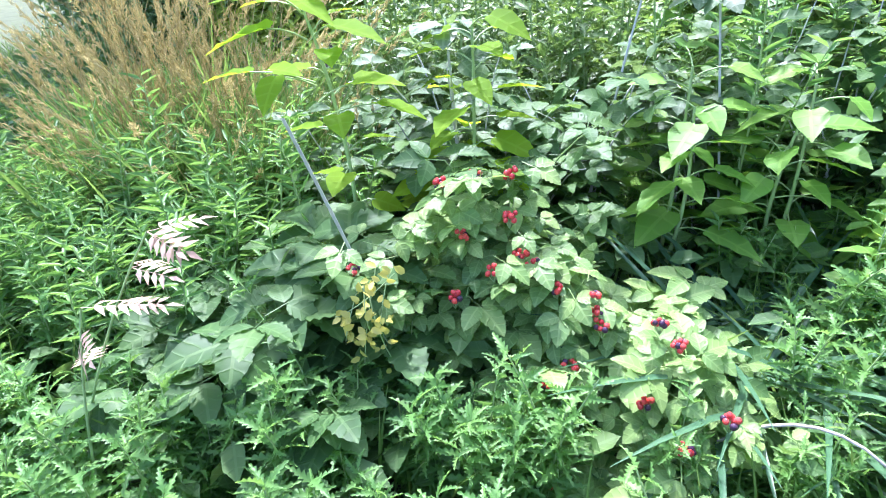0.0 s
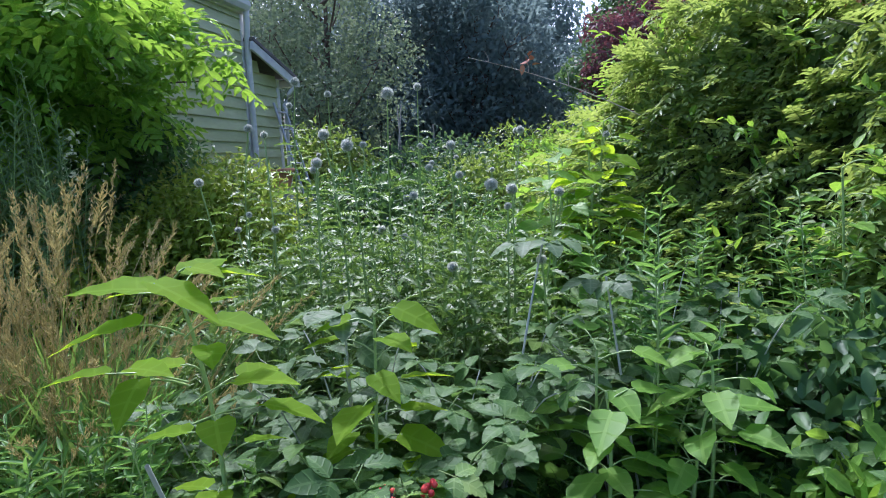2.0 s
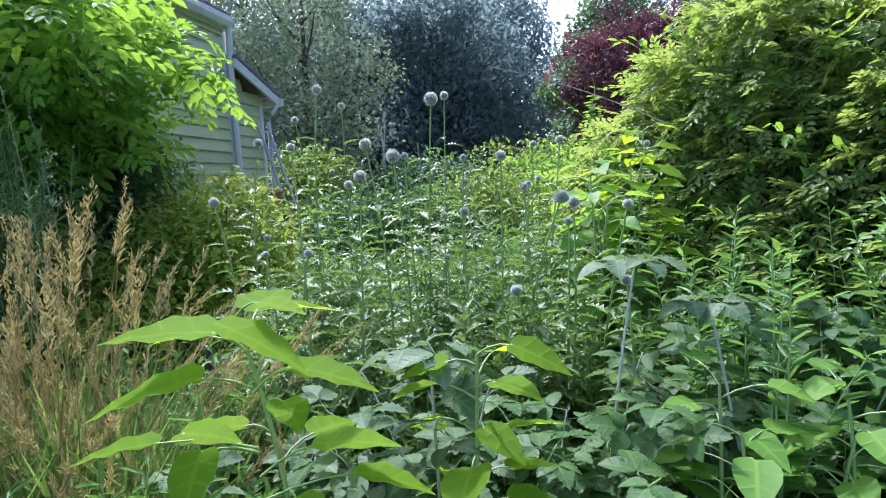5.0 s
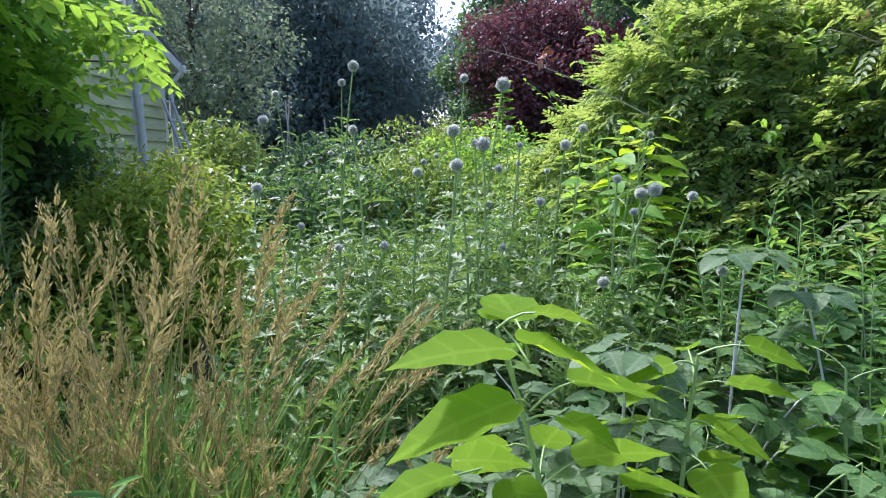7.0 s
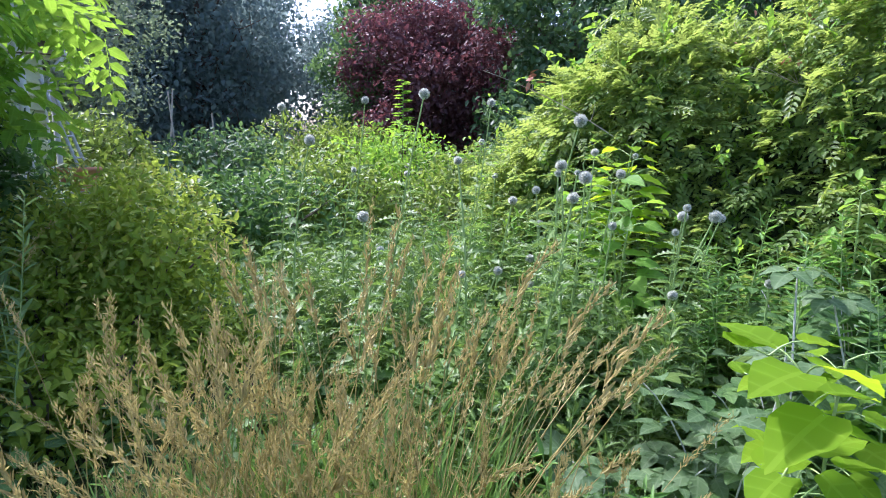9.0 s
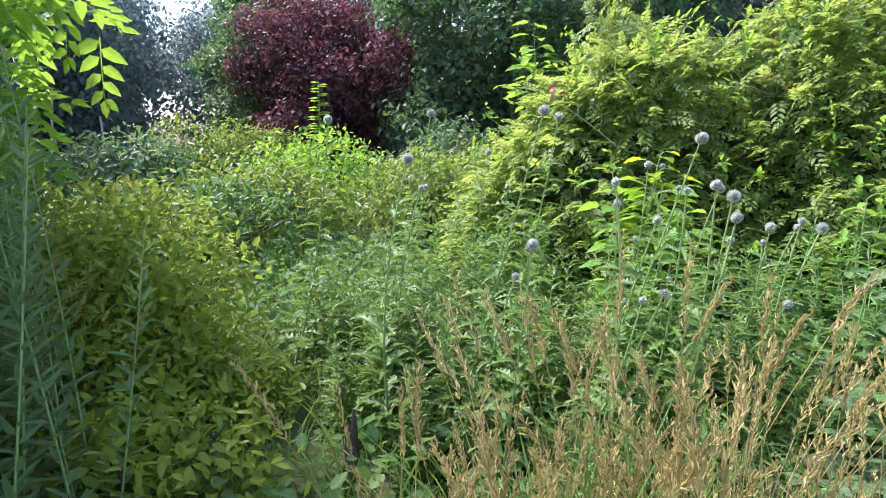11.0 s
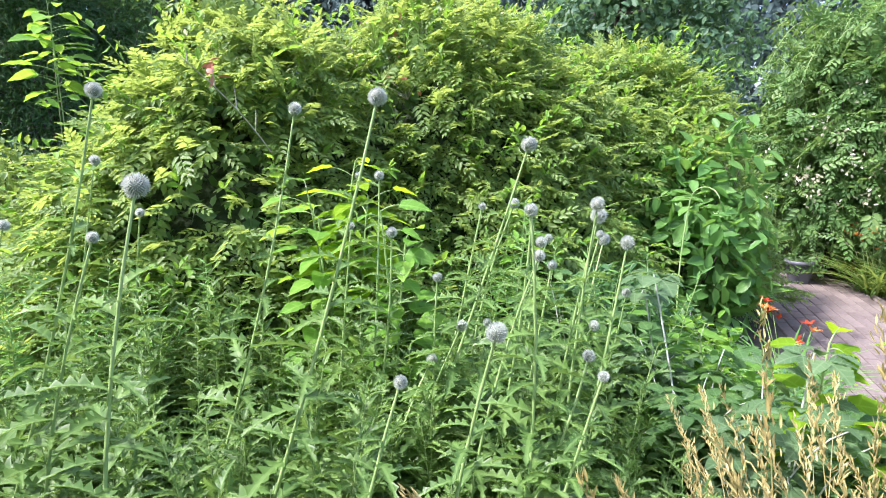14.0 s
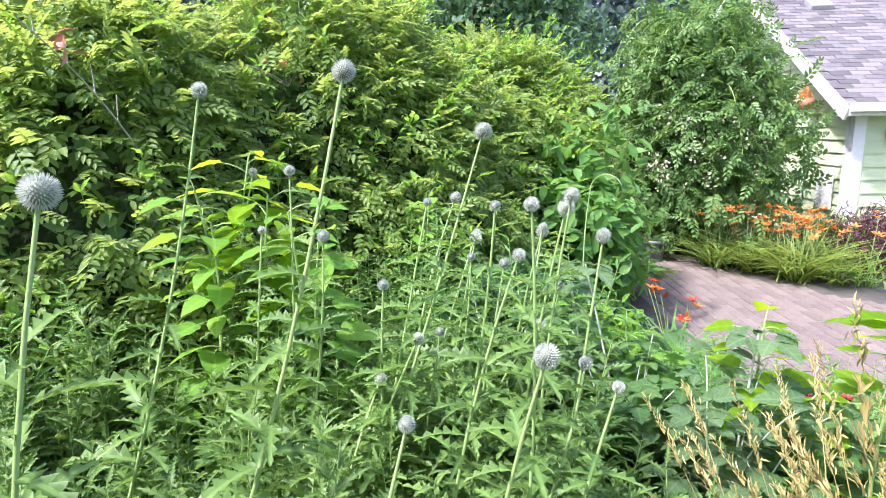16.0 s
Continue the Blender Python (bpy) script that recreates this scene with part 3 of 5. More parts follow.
def tree(name, label, x, y, h, crown_r, crown_low, mat, shape, size, n, trunk=.16, lobes_n=14, category="tree", squash=1.0, group="", bark=None, sprays=0, boughs=(), tiers=False):
    z0 = height(x, y)
    root = root_of(name, x, y, z0, label, category, group)
    bk, lobes = bark or M_BARK, []
    gb = Geo()
    tube(gb, arc((0, 0, -.1), (rand(-.2, .2), rand(-.2, .2), h * .82), (rand(-.2, .2), rand(-.2, .2), 0), 8), trunk, trunk * .25, 8)
    gb.build("trunk", bk, root)
    for i in range(lobes_n):
        u = (i + .5) / lobes_n
        zz = crown_low + (h - crown_low) * (.12 + .8 * u)
        w = math.sin(math.pi * min(.97, .18 + .72 * u)) ** .7
        an = i * 2.4 + rand(-.4, .4)
        rr = crown_r * w * rand(.25, .78)
        lr = crown_r * rand(.34, .5) * (.6 + .4 * w) * (14 / max(lobes_n, 14)) ** .4
        c = (rr * math.cos(an), rr * math.sin(an), zz)
        lobes.append((c, (lr, lr, lr * .72 * squash)))
        gb = Geo()
        tube(gb, arc((0, 0, max(crown_low * .7, zz - rr * .9 - .3)), c, (0, 0, -.15), 6), trunk * .34, trunk * .07, 5)
        for _ in range(3):
            tip = np.array(c) + unit(rng.normal(0, 1, 3)) * lr * .9
            tube(gb, arc(c, tip, (0, 0, -.05), 4), trunk * .1, trunk * .03, 4)
        gb.build("limb", bk, root)
    for c, lr in boughs:
        gb = Geo()
        tube(gb, arc((0, 0, crown_low + .2), c, (0, 0, .15), 8), trunk * .4, trunk * .1, 5)
        gb.build("limb", bk, root)
        lobes.append((c, (lr, lr, lr * .6)))
    for _ in range(sprays):
        d_ = unit(rng.normal(0, 1, 3) + np.array((0, 0, .35)))
        zc = crown_low + (h - crown_low) * .52
        c = np.array((0, 0, zc)) + d_ * np.array((crown_r, crown_r, (h - crown_low) * .5)) * rand(.85, 1.12)
        lr = crown_r * rand(.1, .2)
        lobes.append((tuple(c), (lr * 1.3, lr * 1.3, lr)))
    g_ = Geo()
    blob_leaves(g_, lobes, n, shape, size, .85 if tiers else .45, .08 if tiers else size * .9, .42, .09)
    g_.build("crown", mat, root)
    return root


# dark wood closing the garden, with haze in its leaf colour
wood = [tree("wood_tree", "tall dark green broadleaf tree of the wood edge", 2.0, 27, 8.6, 4.2, -.3, M_WOOD_HAZED, L_TINY, .27, 14000, .3, 20, group="wood edge", sprays=24),
        tree("wood_tree", "tall dark green broadleaf tree of the wood edge", 5.6, 30, 9.4, 4.2, -.3, M_WOOD_HAZED, L_TINY, .27, 14000, .32, 20, group="wood edge", sprays=24),
        tree("wood_tree", "dense dark evergreen tree of the wood edge", -1.0, 30, 10.0, 3.4, -.3, M_WOOD_HAZED, L_TINY, .26, 13000, .28, 18, group="wood edge", sprays=24)]
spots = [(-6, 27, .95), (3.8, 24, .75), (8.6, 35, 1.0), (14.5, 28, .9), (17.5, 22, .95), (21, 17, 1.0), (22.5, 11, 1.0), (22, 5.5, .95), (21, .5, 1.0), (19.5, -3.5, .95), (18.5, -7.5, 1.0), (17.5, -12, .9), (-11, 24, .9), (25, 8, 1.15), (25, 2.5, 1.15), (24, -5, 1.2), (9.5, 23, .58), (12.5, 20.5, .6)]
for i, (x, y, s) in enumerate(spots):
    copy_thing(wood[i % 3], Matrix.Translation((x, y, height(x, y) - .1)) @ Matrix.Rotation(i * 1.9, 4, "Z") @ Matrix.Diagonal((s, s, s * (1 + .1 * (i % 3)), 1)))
tree("pale_tree", "pale grey-green tree with small airy leaves beside the house", -1.2, 15.5, 6.2, 2.2, .6, M_GREYTREE, L_TINY, .11, 12000, .13, 14)
tree("pale_tree", "tall airy tree with small leaves against the sky", -3.0, 19, 8.6, 2.8, 2.0, M_GREYTREE, L_TINY, .13, 9000, .15, 16)
tree("purple_tree", "purple-leaved ornamental tree with a rounded crown", 7.5, 14.8, 4.5, 2.2, .4, M_PURPLE, L_TINY, .12, 27000, .14, 26, category="tree", sprays=34)
tree("garden_tree", "mid-green leafy tree behind the vine mound", 9.0, 11.2, 6.2, 2.3, .4, M_MIDTREE, L_TINY, .15, 20400, .14, 14, sprays=16)
tree("garden_tree", "mid-green leafy tree with a bluish cast", 11.6, 9.0, 7.2, 2.5, .5, M_MIDTREE, L_TINY, .15, 22100, .16, 14, sprays=16)
tree("garden_tree", "slim green tree standing before the dark wood", 7.5, 17.6, 5.9, 2.0, .6, M_MIDTREE, L_TINY, .15, 15300, .14, 12)
tree("garden_tree", "dark leafy tree over the end of the paved walk", 10.8, -1.2, 6.0, 2.5, .8, M_MIDTREE, L_TINY, .15, 17000, .15, 14)
tree("broadleaf_tree", "young tree with layered bright green leaves beside the house", -3.0, 5.2, 3.5, 1.35, 1.2, M_BRIGHT, L_PLATE, .36, 1900, .05, 16, sprays=10, tiers=True,
     boughs=(((.9, .9, 2.5), .5), ((1.25, 1.0, 2.3), .36), ((1.7, 1.4, 2.0), .12), ((.5, .5, 1.6), .5), ((.9, .3, 1.9), .45), ((1.3, .3, 2.1), .4), ((1.25, .2, 1.6), .28)))

# far hedge and the shrubs at middle distance
shrub("hedge_shrub", "loose green shrub in the back hedge", -1.0, 11.5, 1.6, 1.2, 1.5, M_SHRUB, L_OVAL, .12, 5000)
shrub("hedge_shrub", "loose green shrub in the back hedge", 1.4, 12.2, 1.8, 1.2, 1.25, M_MIDTREE, L_OVAL, .12, 5000)
shrub("hedge_shrub", "loose green shrub in the back hedge", 4.2, 13.8, 2.0, 1.2, 1.5, M_SHRUB, L_OVAL, .12, 5000)
shrub("hedge_shrub", "yellow-green shrub with flat layered sprays", 3.3, 9.6, 1.5, 1.0, 1.35, M_BRIGHT, L_OVAL, .09, 4500)
shrub("hedge_shrub", "yellow-green shrub with flat layered sprays", 1.7, 8.4, 1.2, 1.0, 1.05, M_SHRUB, L_OVAL, .09, 4500)
shrub("hedge_shrub", "dark shrub filling the back of the garden", 0.2, 8.0, 1.2, 1.1, .95, M_DARKSHRUB, L_OVAL, .09, 4500)
shrub("hedge_shrub", "light green shrub beside the mound", 4.6, 7.6, 1.3, 1.1, 1.2, M_SHRUB, L_OVAL, .1, 4500)
shrub("hedge_shrub", "light green shrub before the purple tree", 3.3, 7.3, 1.2, 1.0, 1.15, M_SHRUB, L_OVAL, .09, 4500)
shrub("hedge_shrub", "green shrub before the dark trees", 6.2, 9.2, 1.6, 1.2, 1.5, M_MIDTREE, L_OVAL, .11, 4500)
shrub("hedge_shrub", "green shrub at the foot of the trees", 8.0, 7.2, 1.6, 1.2, 1.5, M_MIDTREE, L_OVAL, .11, 4500)
shrub("privet_shrub", "rounded shrub with yellow-orange new tips", -1.25, 5.5, .85, .8, 1.15, M_PRIVET, L_OVAL, .06, 12000, 8)
shrub("privet_shrub", "rounded green shrub beside the grass track", -2.3, 5.0, .8, .8, .95, M_SHRUB, L_OVAL, .065, 6000, 7)
shrub("privet_shrub", "low yellow-green shrub beside the grass track", -1.75, 4.25, .5, .5, .5, M_PRIVET, L_OVAL, .06, 4500, 7)
shrub("privet_shrub", "low yellow-green shrub beside the grass track", -1.6, 4.9, .5, .5, .75, M_PRIVET, L_OVAL, .06, 4500, 7)
shrub("dark_shrub", "dark shrub draped in dry vines below the house wall", -2.0, 6.1, .75, .7, 1.75, M_DARKSHRUB, L_OVAL, .07, 9000, 7)
shrub("dark_shrub", "dark shrub with small leaves below the tree", -3.4, 6.0, 1.0, .9, 1.3, M_DARKSHRUB, L_OVAL, .07, 6000, 7)
shrub("leafy_shrub", "mixed leafy shrub at the foot of the vine mound", 1.85, 1.9, .5, .5, .8, M_DARKSHRUB, L_OVAL, .09, 3500, 6)
shrub("laurel_shrub", "glossy broad-leaved shrub before the vine mound", 3.5, .75, .75, .65, 1.75, M_MUG, L_OVAL, .17, 2600, 7)
shrub("vine_column", "upright column of vines climbing out of the mound", 2.95, 4.5, .42, .42, 2.8, M_VINE, L_SPRAY, .24, 800, 7, "vines")
shrub("columnar_conifer", "narrow dark green columnar conifer", 8.3, 8.7, .75, .75, 4.4, M_DARKSHRUB, L_LANCE, .12, 7000, 5, "conifer")
shrub("columnar_conifer", "narrow dark green columnar conifer", 9.3, 7.8, .75, .75, 4.6, M_DARKSHRUB, L_LANCE, .12, 7000, 5, "conifer")
shrub("leafy_shrub", "low light green shrub at the bed's corner", 1.55, 1.55, .35, .35, .62, M_BRIGHT, L_OVAL, .09, 1300, 5)


def new_growth(x, y, rx, ry, h, n):
    """Bright young leaves over the top of a rounded shrub."""
    z0 = height(x, y)
    root = root_of("shrub_shoots", x, y, z0 + h * .5, "yellow and orange new shoots on the rounded shrub", "shoots")
    d0 = unit(rng.normal(0, 1, (n, 3)) * np.array((1, 1, .8)) + np.array((.0, -.25, .7)))
    d0 = d0[d0[:, 2] > .05]
    p_ = d0 * np.array((rx, ry, h * .5)) * (1.0 + .12 * noise_at(d0, 2.2) + rng.normal(0, .03, len(d0)))[:, None]
    g_ = Geo()
    scatter(g_, L_OVATE, p_, d0 + rng.normal(0, .5, d0.shape), d0 + rng.normal(0, .4, d0.shape) + np.array((0, 0, .5)), rand(.035, .07, len(d0)))
    g_.build("foliage", M_TIP, root)
    for q in p_[::40]:
        gs = Geo()
        tube(gs, arc(q * .6, q, (0, 0, .02), 4), .003, .0015, 3)
        gs.build("stem", M_STEM, root)


new_growth(-1.25, 5.5, .72, .68, 1.2, 650)
new_growth(-1.6, 4.9, .42, .42, .8, 220)


# ---- globe thistles ----
def globe_mesh():
    g_ = Geo()
    k = 250
    i = np.arange(k) + .5
    ph, th = np.arccos(1 - 2 * i / k), math.pi * (1 + 5 ** .5) * i
    d = np.stack([np.cos(th) * np.sin(ph), np.sin(th) * np.sin(ph), np.cos(ph)], 1)
    spike = leaf_shape([(0, .13), (.5, .13), (1, .03)], .8, 0)
    scatter(g_, spike, d * .62, d + rng.normal(0, .04, (k, 3)), np.cross(d, np.array((.3, .5, .8))), rand(.33, .4, k))
    a_ = np.linspace(0, math.pi, 7)
    b_ = np.linspace(0, 2 * math.pi, 11)[:-1]
    v = [(.7 * math.sin(p_) * math.cos(q), .7 * math.sin(p_) * math.sin(q), .7 * math.cos(p_)) for p_ in a_ for q in b_]
    g_.add(v, [(r * 10 + c, r * 10 + (c + 1) % 10, (r + 1) * 10 + (c + 1) % 10, (r + 1) * 10 + c) for r in range(6) for c in range(10)])
    ob = g_.build("flower_head", M_GLOBE)
    me = ob.data
    me.materials.append(M_GLOBE_CORE)
    for q in me.polygons[-60:]:
        q.material_index = 1
    bpy.data.objects.remove(ob)
    return me


GLOBE = globe_mesh()


def thistle_leaves(gl, line, n, size, u0=.08, u1=.86):
    u = np.linspace(u0, u1, n)
    seg = u * (len(line) - 1)
    i = np.minimum(seg.astype(int), len(line) - 2)
    p_ = line[i] + (line[i + 1] - line[i]) * (seg - i)[:, None]
    an = np.arange(n) * 2.4 + rand(0, 6)
    d = np.stack([np.cos(an), np.sin(an), rand(.1, .75, n)], 1)
    s = size * (1.15 - .8 * u) * rand(.75, 1.2, n)
    scatter(gl, L_LOBED, p_, d, np.array((0, 0, 1)) + rng.normal(0, .25, (n, 3)), s)


def globe_thistle(top, size, lean, bare=.0):
    x, y, z = top
    bx, by = x + lean[0], y + lean[1]
    z0 = height(bx, by)
    root = root_of("globe_thistle", bx, by, z0, "globe thistle with a spiky grey-blue ball head on a tall stem", "thistle", "globe thistles")
    line = arc((0, 0, 0), (x - bx, y - by, z - z0), (rng.normal(0, .03), rng.normal(0, .03), 0), 9)
    gs, gl = Geo(), Geo()
    tube(gs, line, .0068, .0032, 6)
    thistle_leaves(gl, line, int(20 + 14 * (z - z0)), .19)
    gs.build("stem", M_STEM, root)
    gl.build("foliage", M_THISTLE, root)
    head = new("flower_head", GLOBE)
    head.parent = root
    head.location = line[-1]
    head.scale = [size * .45] * 3
    head.rotation_euler = (rand(-.3, .3), rand(-.3, .3), rand(0, 6))
    tagged(head, "spiky grey-blue globe flower head")


HEADS = [(-.447, 4.479, 2.033, .056), (-.141, 4.036, 2.051, .052), (-.234, 3.305, 2.028, .058), (.394, 3.618, 2.028, .056), (.221, 2.822, 1.902, .066),
         (.049, 2.631, 1.682, .062), (.593, 2.425, 1.511, .062), (.719, 2.655, 1.481, .06), (1.182, 4.699, 1.828, .06), (-.579, 3.766, 1.838, .062),
         (-.669, 3.066, 1.549, .052), (-.497, 3.259, 1.378, .04), (-.044, 2.667, 1.729, .054)]
SMALL = [(.36, 2.96, 1.68), (-.33, 2.93, 1.75), (.106, 2.83, 1.69), (-.07, 2.58, 1.615), (.48, 2.48, 1.55), (.42, 3.29, 1.58), (.78, 3.47, 1.555),
         (.9, 2.58, 1.465), (-.278, 2.751, 1.344), (-.435, 2.764, 1.35), (.914, 3.35, 1.76), (-.115, 2.857, 1.59), (.31, 2.71, 1.468),
         (.271, 2.951, 1.269), (.165, 3.054, 1.294), (.292, 3.128, 1.436), (.264, 3.152, 1.138), (.706, 2.68, 1.408), (.444, 2.5, 1.19), (.741, 2.261, 1.241),
         (.486, 2.82, 1.674), (1.43, 3.48, 1.728), (.54, 4.74, 1.61), (.77, 5.11, 1.65), (1.15, 4.5, 1.58), (-.22, 4.04, 1.68)]
for x, y, z, s in HEADS:
    globe_thistle((x, y, z), s, (rng.normal(0, .05), rng.normal(.46 if z > 1.85 else .16, .06)))
for x, y, z in SMALL:
    globe_thistle((x, y, z), rand(.034, .054), (rng.normal(.02, .08), rng.normal(.2, .1)))


def leafy_stem_plant(name, label, category, h, n, shape, size, mat, tips=0, group="", stems=1, spread=.1, elev=(.1, .8), taper=.6, droop=0.0, stem_mat=None):
    root = root_of(name, 0, 0, 0, label, category, group)
    gs, gl = Geo(), Geo()
    for k in range(stems):
        bx, by = (rng.normal(0, spread * .35), rng.normal(0, spread * .35)) if stems > 1 else (0, 0)
        hh = h * rand(.75, 1.08)
        line = arc((bx, by, 0), (bx + rng.normal(0, spread), by + rng.normal(0, spread), hh), (rng.normal(0, .03), rng.normal(0, .03), 0), 7)
        tube(gs, line, .006, .002, 4)
        u = np.linspace(.08, 1, n)
        seg = u * (len(line) - 1)
        i = np.minimum(seg.astype(int), len(line) - 2)
        p_ = line[i] + (line[i + 1] - line[i]) * (seg - i)[:, None]
        an = np.arange(n) * 2.4 + rand(0, 6)
        el = elev[0] + (elev[1] - elev[0]) * u + rng.normal(0, .15, n)
        d = np.stack([np.cos(an), np.sin(an), el], 1)
        s = size * (1 - taper * u) * rand(.75, 1.2, n)
        scatter(gl, shape, p_, d, np.array((0, 0, 1)) + rng.normal(0, .5, (n, 3)), s)
    gs.build("stem", stem_mat or M_STEM, root)
    gl.build("foliage", mat, root)
    return root


def plant_out(variants, places, scale=(.8, 1.15)):
    """Sets copies of the variants at the places; the first ones stand there themselves."""
    for i, (x, y) in enumerate(places):
        s = rand(*scale)
        m = Matrix.Translation((x, y, height(x, y) - .01)) @ Matrix.Rotation(rand(0, 6.28), 4, "Z") @ Matrix.Diagonal((s, s, s, 1))
        if i < len(variants):
            variants[i].matrix_basis = m
        else:
            copy_thing(variants[i % len(variants)], m)


def spread_places(n, x0, x1, y0, y1, gap, ok=lambda x, y: True, clear=.5):
    out, tries = [], 0
    while len(out) < n and tries < 40 * n:
        tries += 1
        x, y = rand(x0, x1), rand(y0, y1)
        if path_gap(x, y) < clear or not ok(x, y) or any((x - a_) ** 2 + (y - b_) ** 2 < gap * gap for a_, b_ in out):
            continue
        out.append((x, y))
    return out


def in_track(x, y):
    return -1.35 < x < -.6 and 3.95 < y < 5.0


plant_out([leafy_stem_plant("thistle_plant", "leafy globe thistle plant without open heads", "thistle", h, 36, L_LOBED, .23, M_THISTLE, group="thistle bed", stems=3, spread=.1, elev=(.2, 1.2))
           for h in (.85, .98, 1.08, .92)],
          spread_places(105, -.72, 1.35, 2.35, 5.2, .135, lambda x, y: y > 2.35 + .0 and not (x < -.3 and y > 4.6)), (.7, .98))
plant_out([leafy_stem_plant("goldenrod", "leafy goldenrod stems with narrow leaves", "goldenrod", h, 46, L_LANCE, .13, M_MUG, group="goldenrods", stems=4, spread=.12, taper=.45) for h in (.95, 1.1, 1.2)],
          spread_places(46, .95, 2.3, 1.95, 5.2, .17, lambda x, y: not (x < 1.75 and 3.0 < y < 4.1)), (.72, 1.02))
plant_out([leafy_stem_plant("mugwort", "feathery green mugwort plant", "mugwort", h, 44, L_LOBED, .105, M_MUG, group="mugworts", stems=5, spread=.10, taper=.35) for h in (.42, .52, .6)],
          spread_places(150, -1.5, 1.75, .42, 2.3, .12, lambda x, y: not (x > 1.4 and y < 1.0) and not (.0 < x < .95 and .98 < y < 1.9), .12)
          , (.6, 1.0))
plant_out([leafy_stem_plant("mugwort", "feathery light green mugwort plant", "mugwort", h, 48, L_LOBED, .12, M_MUG, group="mugworts", stems=6, spread=.1, taper=.35) for h in (.5, .58)],
          [(.14, .93), (.24, .86), (.2, .98), (.05, .96), (-.62, .95), (-.75, 1.05), (-.5, .86)], (.72, .9))
plant_out([leafy_stem_plant("mugwort", "tall feathery green mugwort plant", "mugwort", h, 52, L_LANCE, .12, M_MUG, group="mugworts", stems=5, spread=.13, taper=.4) for h in (.68, .78, .85)],
          spread_places(26, -1.65, -.6, 1.3, 2.0, .15, clear=.3), (.75, 1.0))
plant_out([leafy_stem_plant("mugwort", "feathery green mugwort plant", "mugwort", h, 44, L_LANCE, .10, M_MUG, group="mugworts", stems=5, spread=.12, taper=.3) for h in (.5, .62)],
          spread_places(60, -2.6, -.35, 1.3, 3.0, .17, lambda x, y: True, .3), (.7, 1.0))
plant_out([leafy_stem_plant("tall_weed", "tall wispy grey-green weed with narrow leaves", "weed", h, 60, L_LANCE, .13, M_WEED, group="tall weeds", stems=3, spread=.14, taper=.5, elev=(.6, 1.4)) for h in (1.6, 1.75, 1.9)],
          spread_places(24, -2.6, -1.88, 3.6, 4.6, .14), (.88, 1.06))


# ---- straw-coloured grass ----
def straw_tuft(stems):
    root = root_of("grass_tuft", 0, 0, 0, "tuft of dry straw-coloured grass with seed heads", "grass", "dry grass", "stuff")
    gs, gh, gb = Geo(), Geo(), Geo()
    for _ in range(stems):
        bx, by = rng.normal(0, .05), rng.normal(0, .05)
        h = rand(.45, .88)
        tip = np.array((bx + rng.normal(0.1, .18), by + rng.normal(0, .15), h))
        line = arc((bx, by, 0), tip, (0, 0, .05), 7)
        tube(gs, line, .002, .0011, 3)
        k = 60
        u = np.linspace(0, 1, k)
        d0 = unit(line[-1] - line[-2])
        hl = rand(.12, .24)
        p_ = tip + d0 * (u * hl)[:, None] + np.array((0, 0, -.03)) * (u ** 2)[:, None]
        p_ = p_ + rng.normal(0, .004, (k, 3))
        d = d0 + rng.normal(0, .25, (k, 3))
        scatter(gh, L_LANCE, p_, d, rng.normal(0, 1, (k, 3)), rand(.014, .025, k) * (1.2 - .5 * u))
    k = stems * 9
    p_ = np.stack([rng.normal(0, .1, k), rng.normal(0, .1, k), np.zeros(k)], 1)
    scatter(gb, L_BLADE, p_, np.stack([rng.normal(0, .4, k), rng.normal(0, .4, k), np.ones(k)], 1), rng.normal(0, 1, (k, 3)), rand(.3, .6, k))
    gs.build("stalk", M_STRAW, root)
    gh.build("seed_head", M_STRAW, root, "feathery straw seed heads")
    gb.build("blade", M_GRASS, root)
    return root


plant_out([straw_tuft(k) for k in (8, 10, 12, 9)], spread_places(38, -1.75, -.72, 1.95, 2.8, .1, lambda x, y: not (x > -1.05 and y > 2.45), .72), (.85, 1.15))
plant_out([straw_tuft(k) for k in (9, 12)], spread_places(22, -2.6, -1.0, 2.4, 4.6, .25, lambda x, y: not in_track(x, y) and x + .3 * y < -.6, .95), (.95, 1.22))
plant_out([straw_tuft(k) for k in (10, 8)], spread_places(6, -1.7, -1.4, 2.45, 2.85, .13, clear=.5), (.9, 1.1))
plant_out([straw_tuft(k) for k in (7, 6)], spread_places(7, -.75, -.25, 2.0, 2.5, .13), (.62, .82))


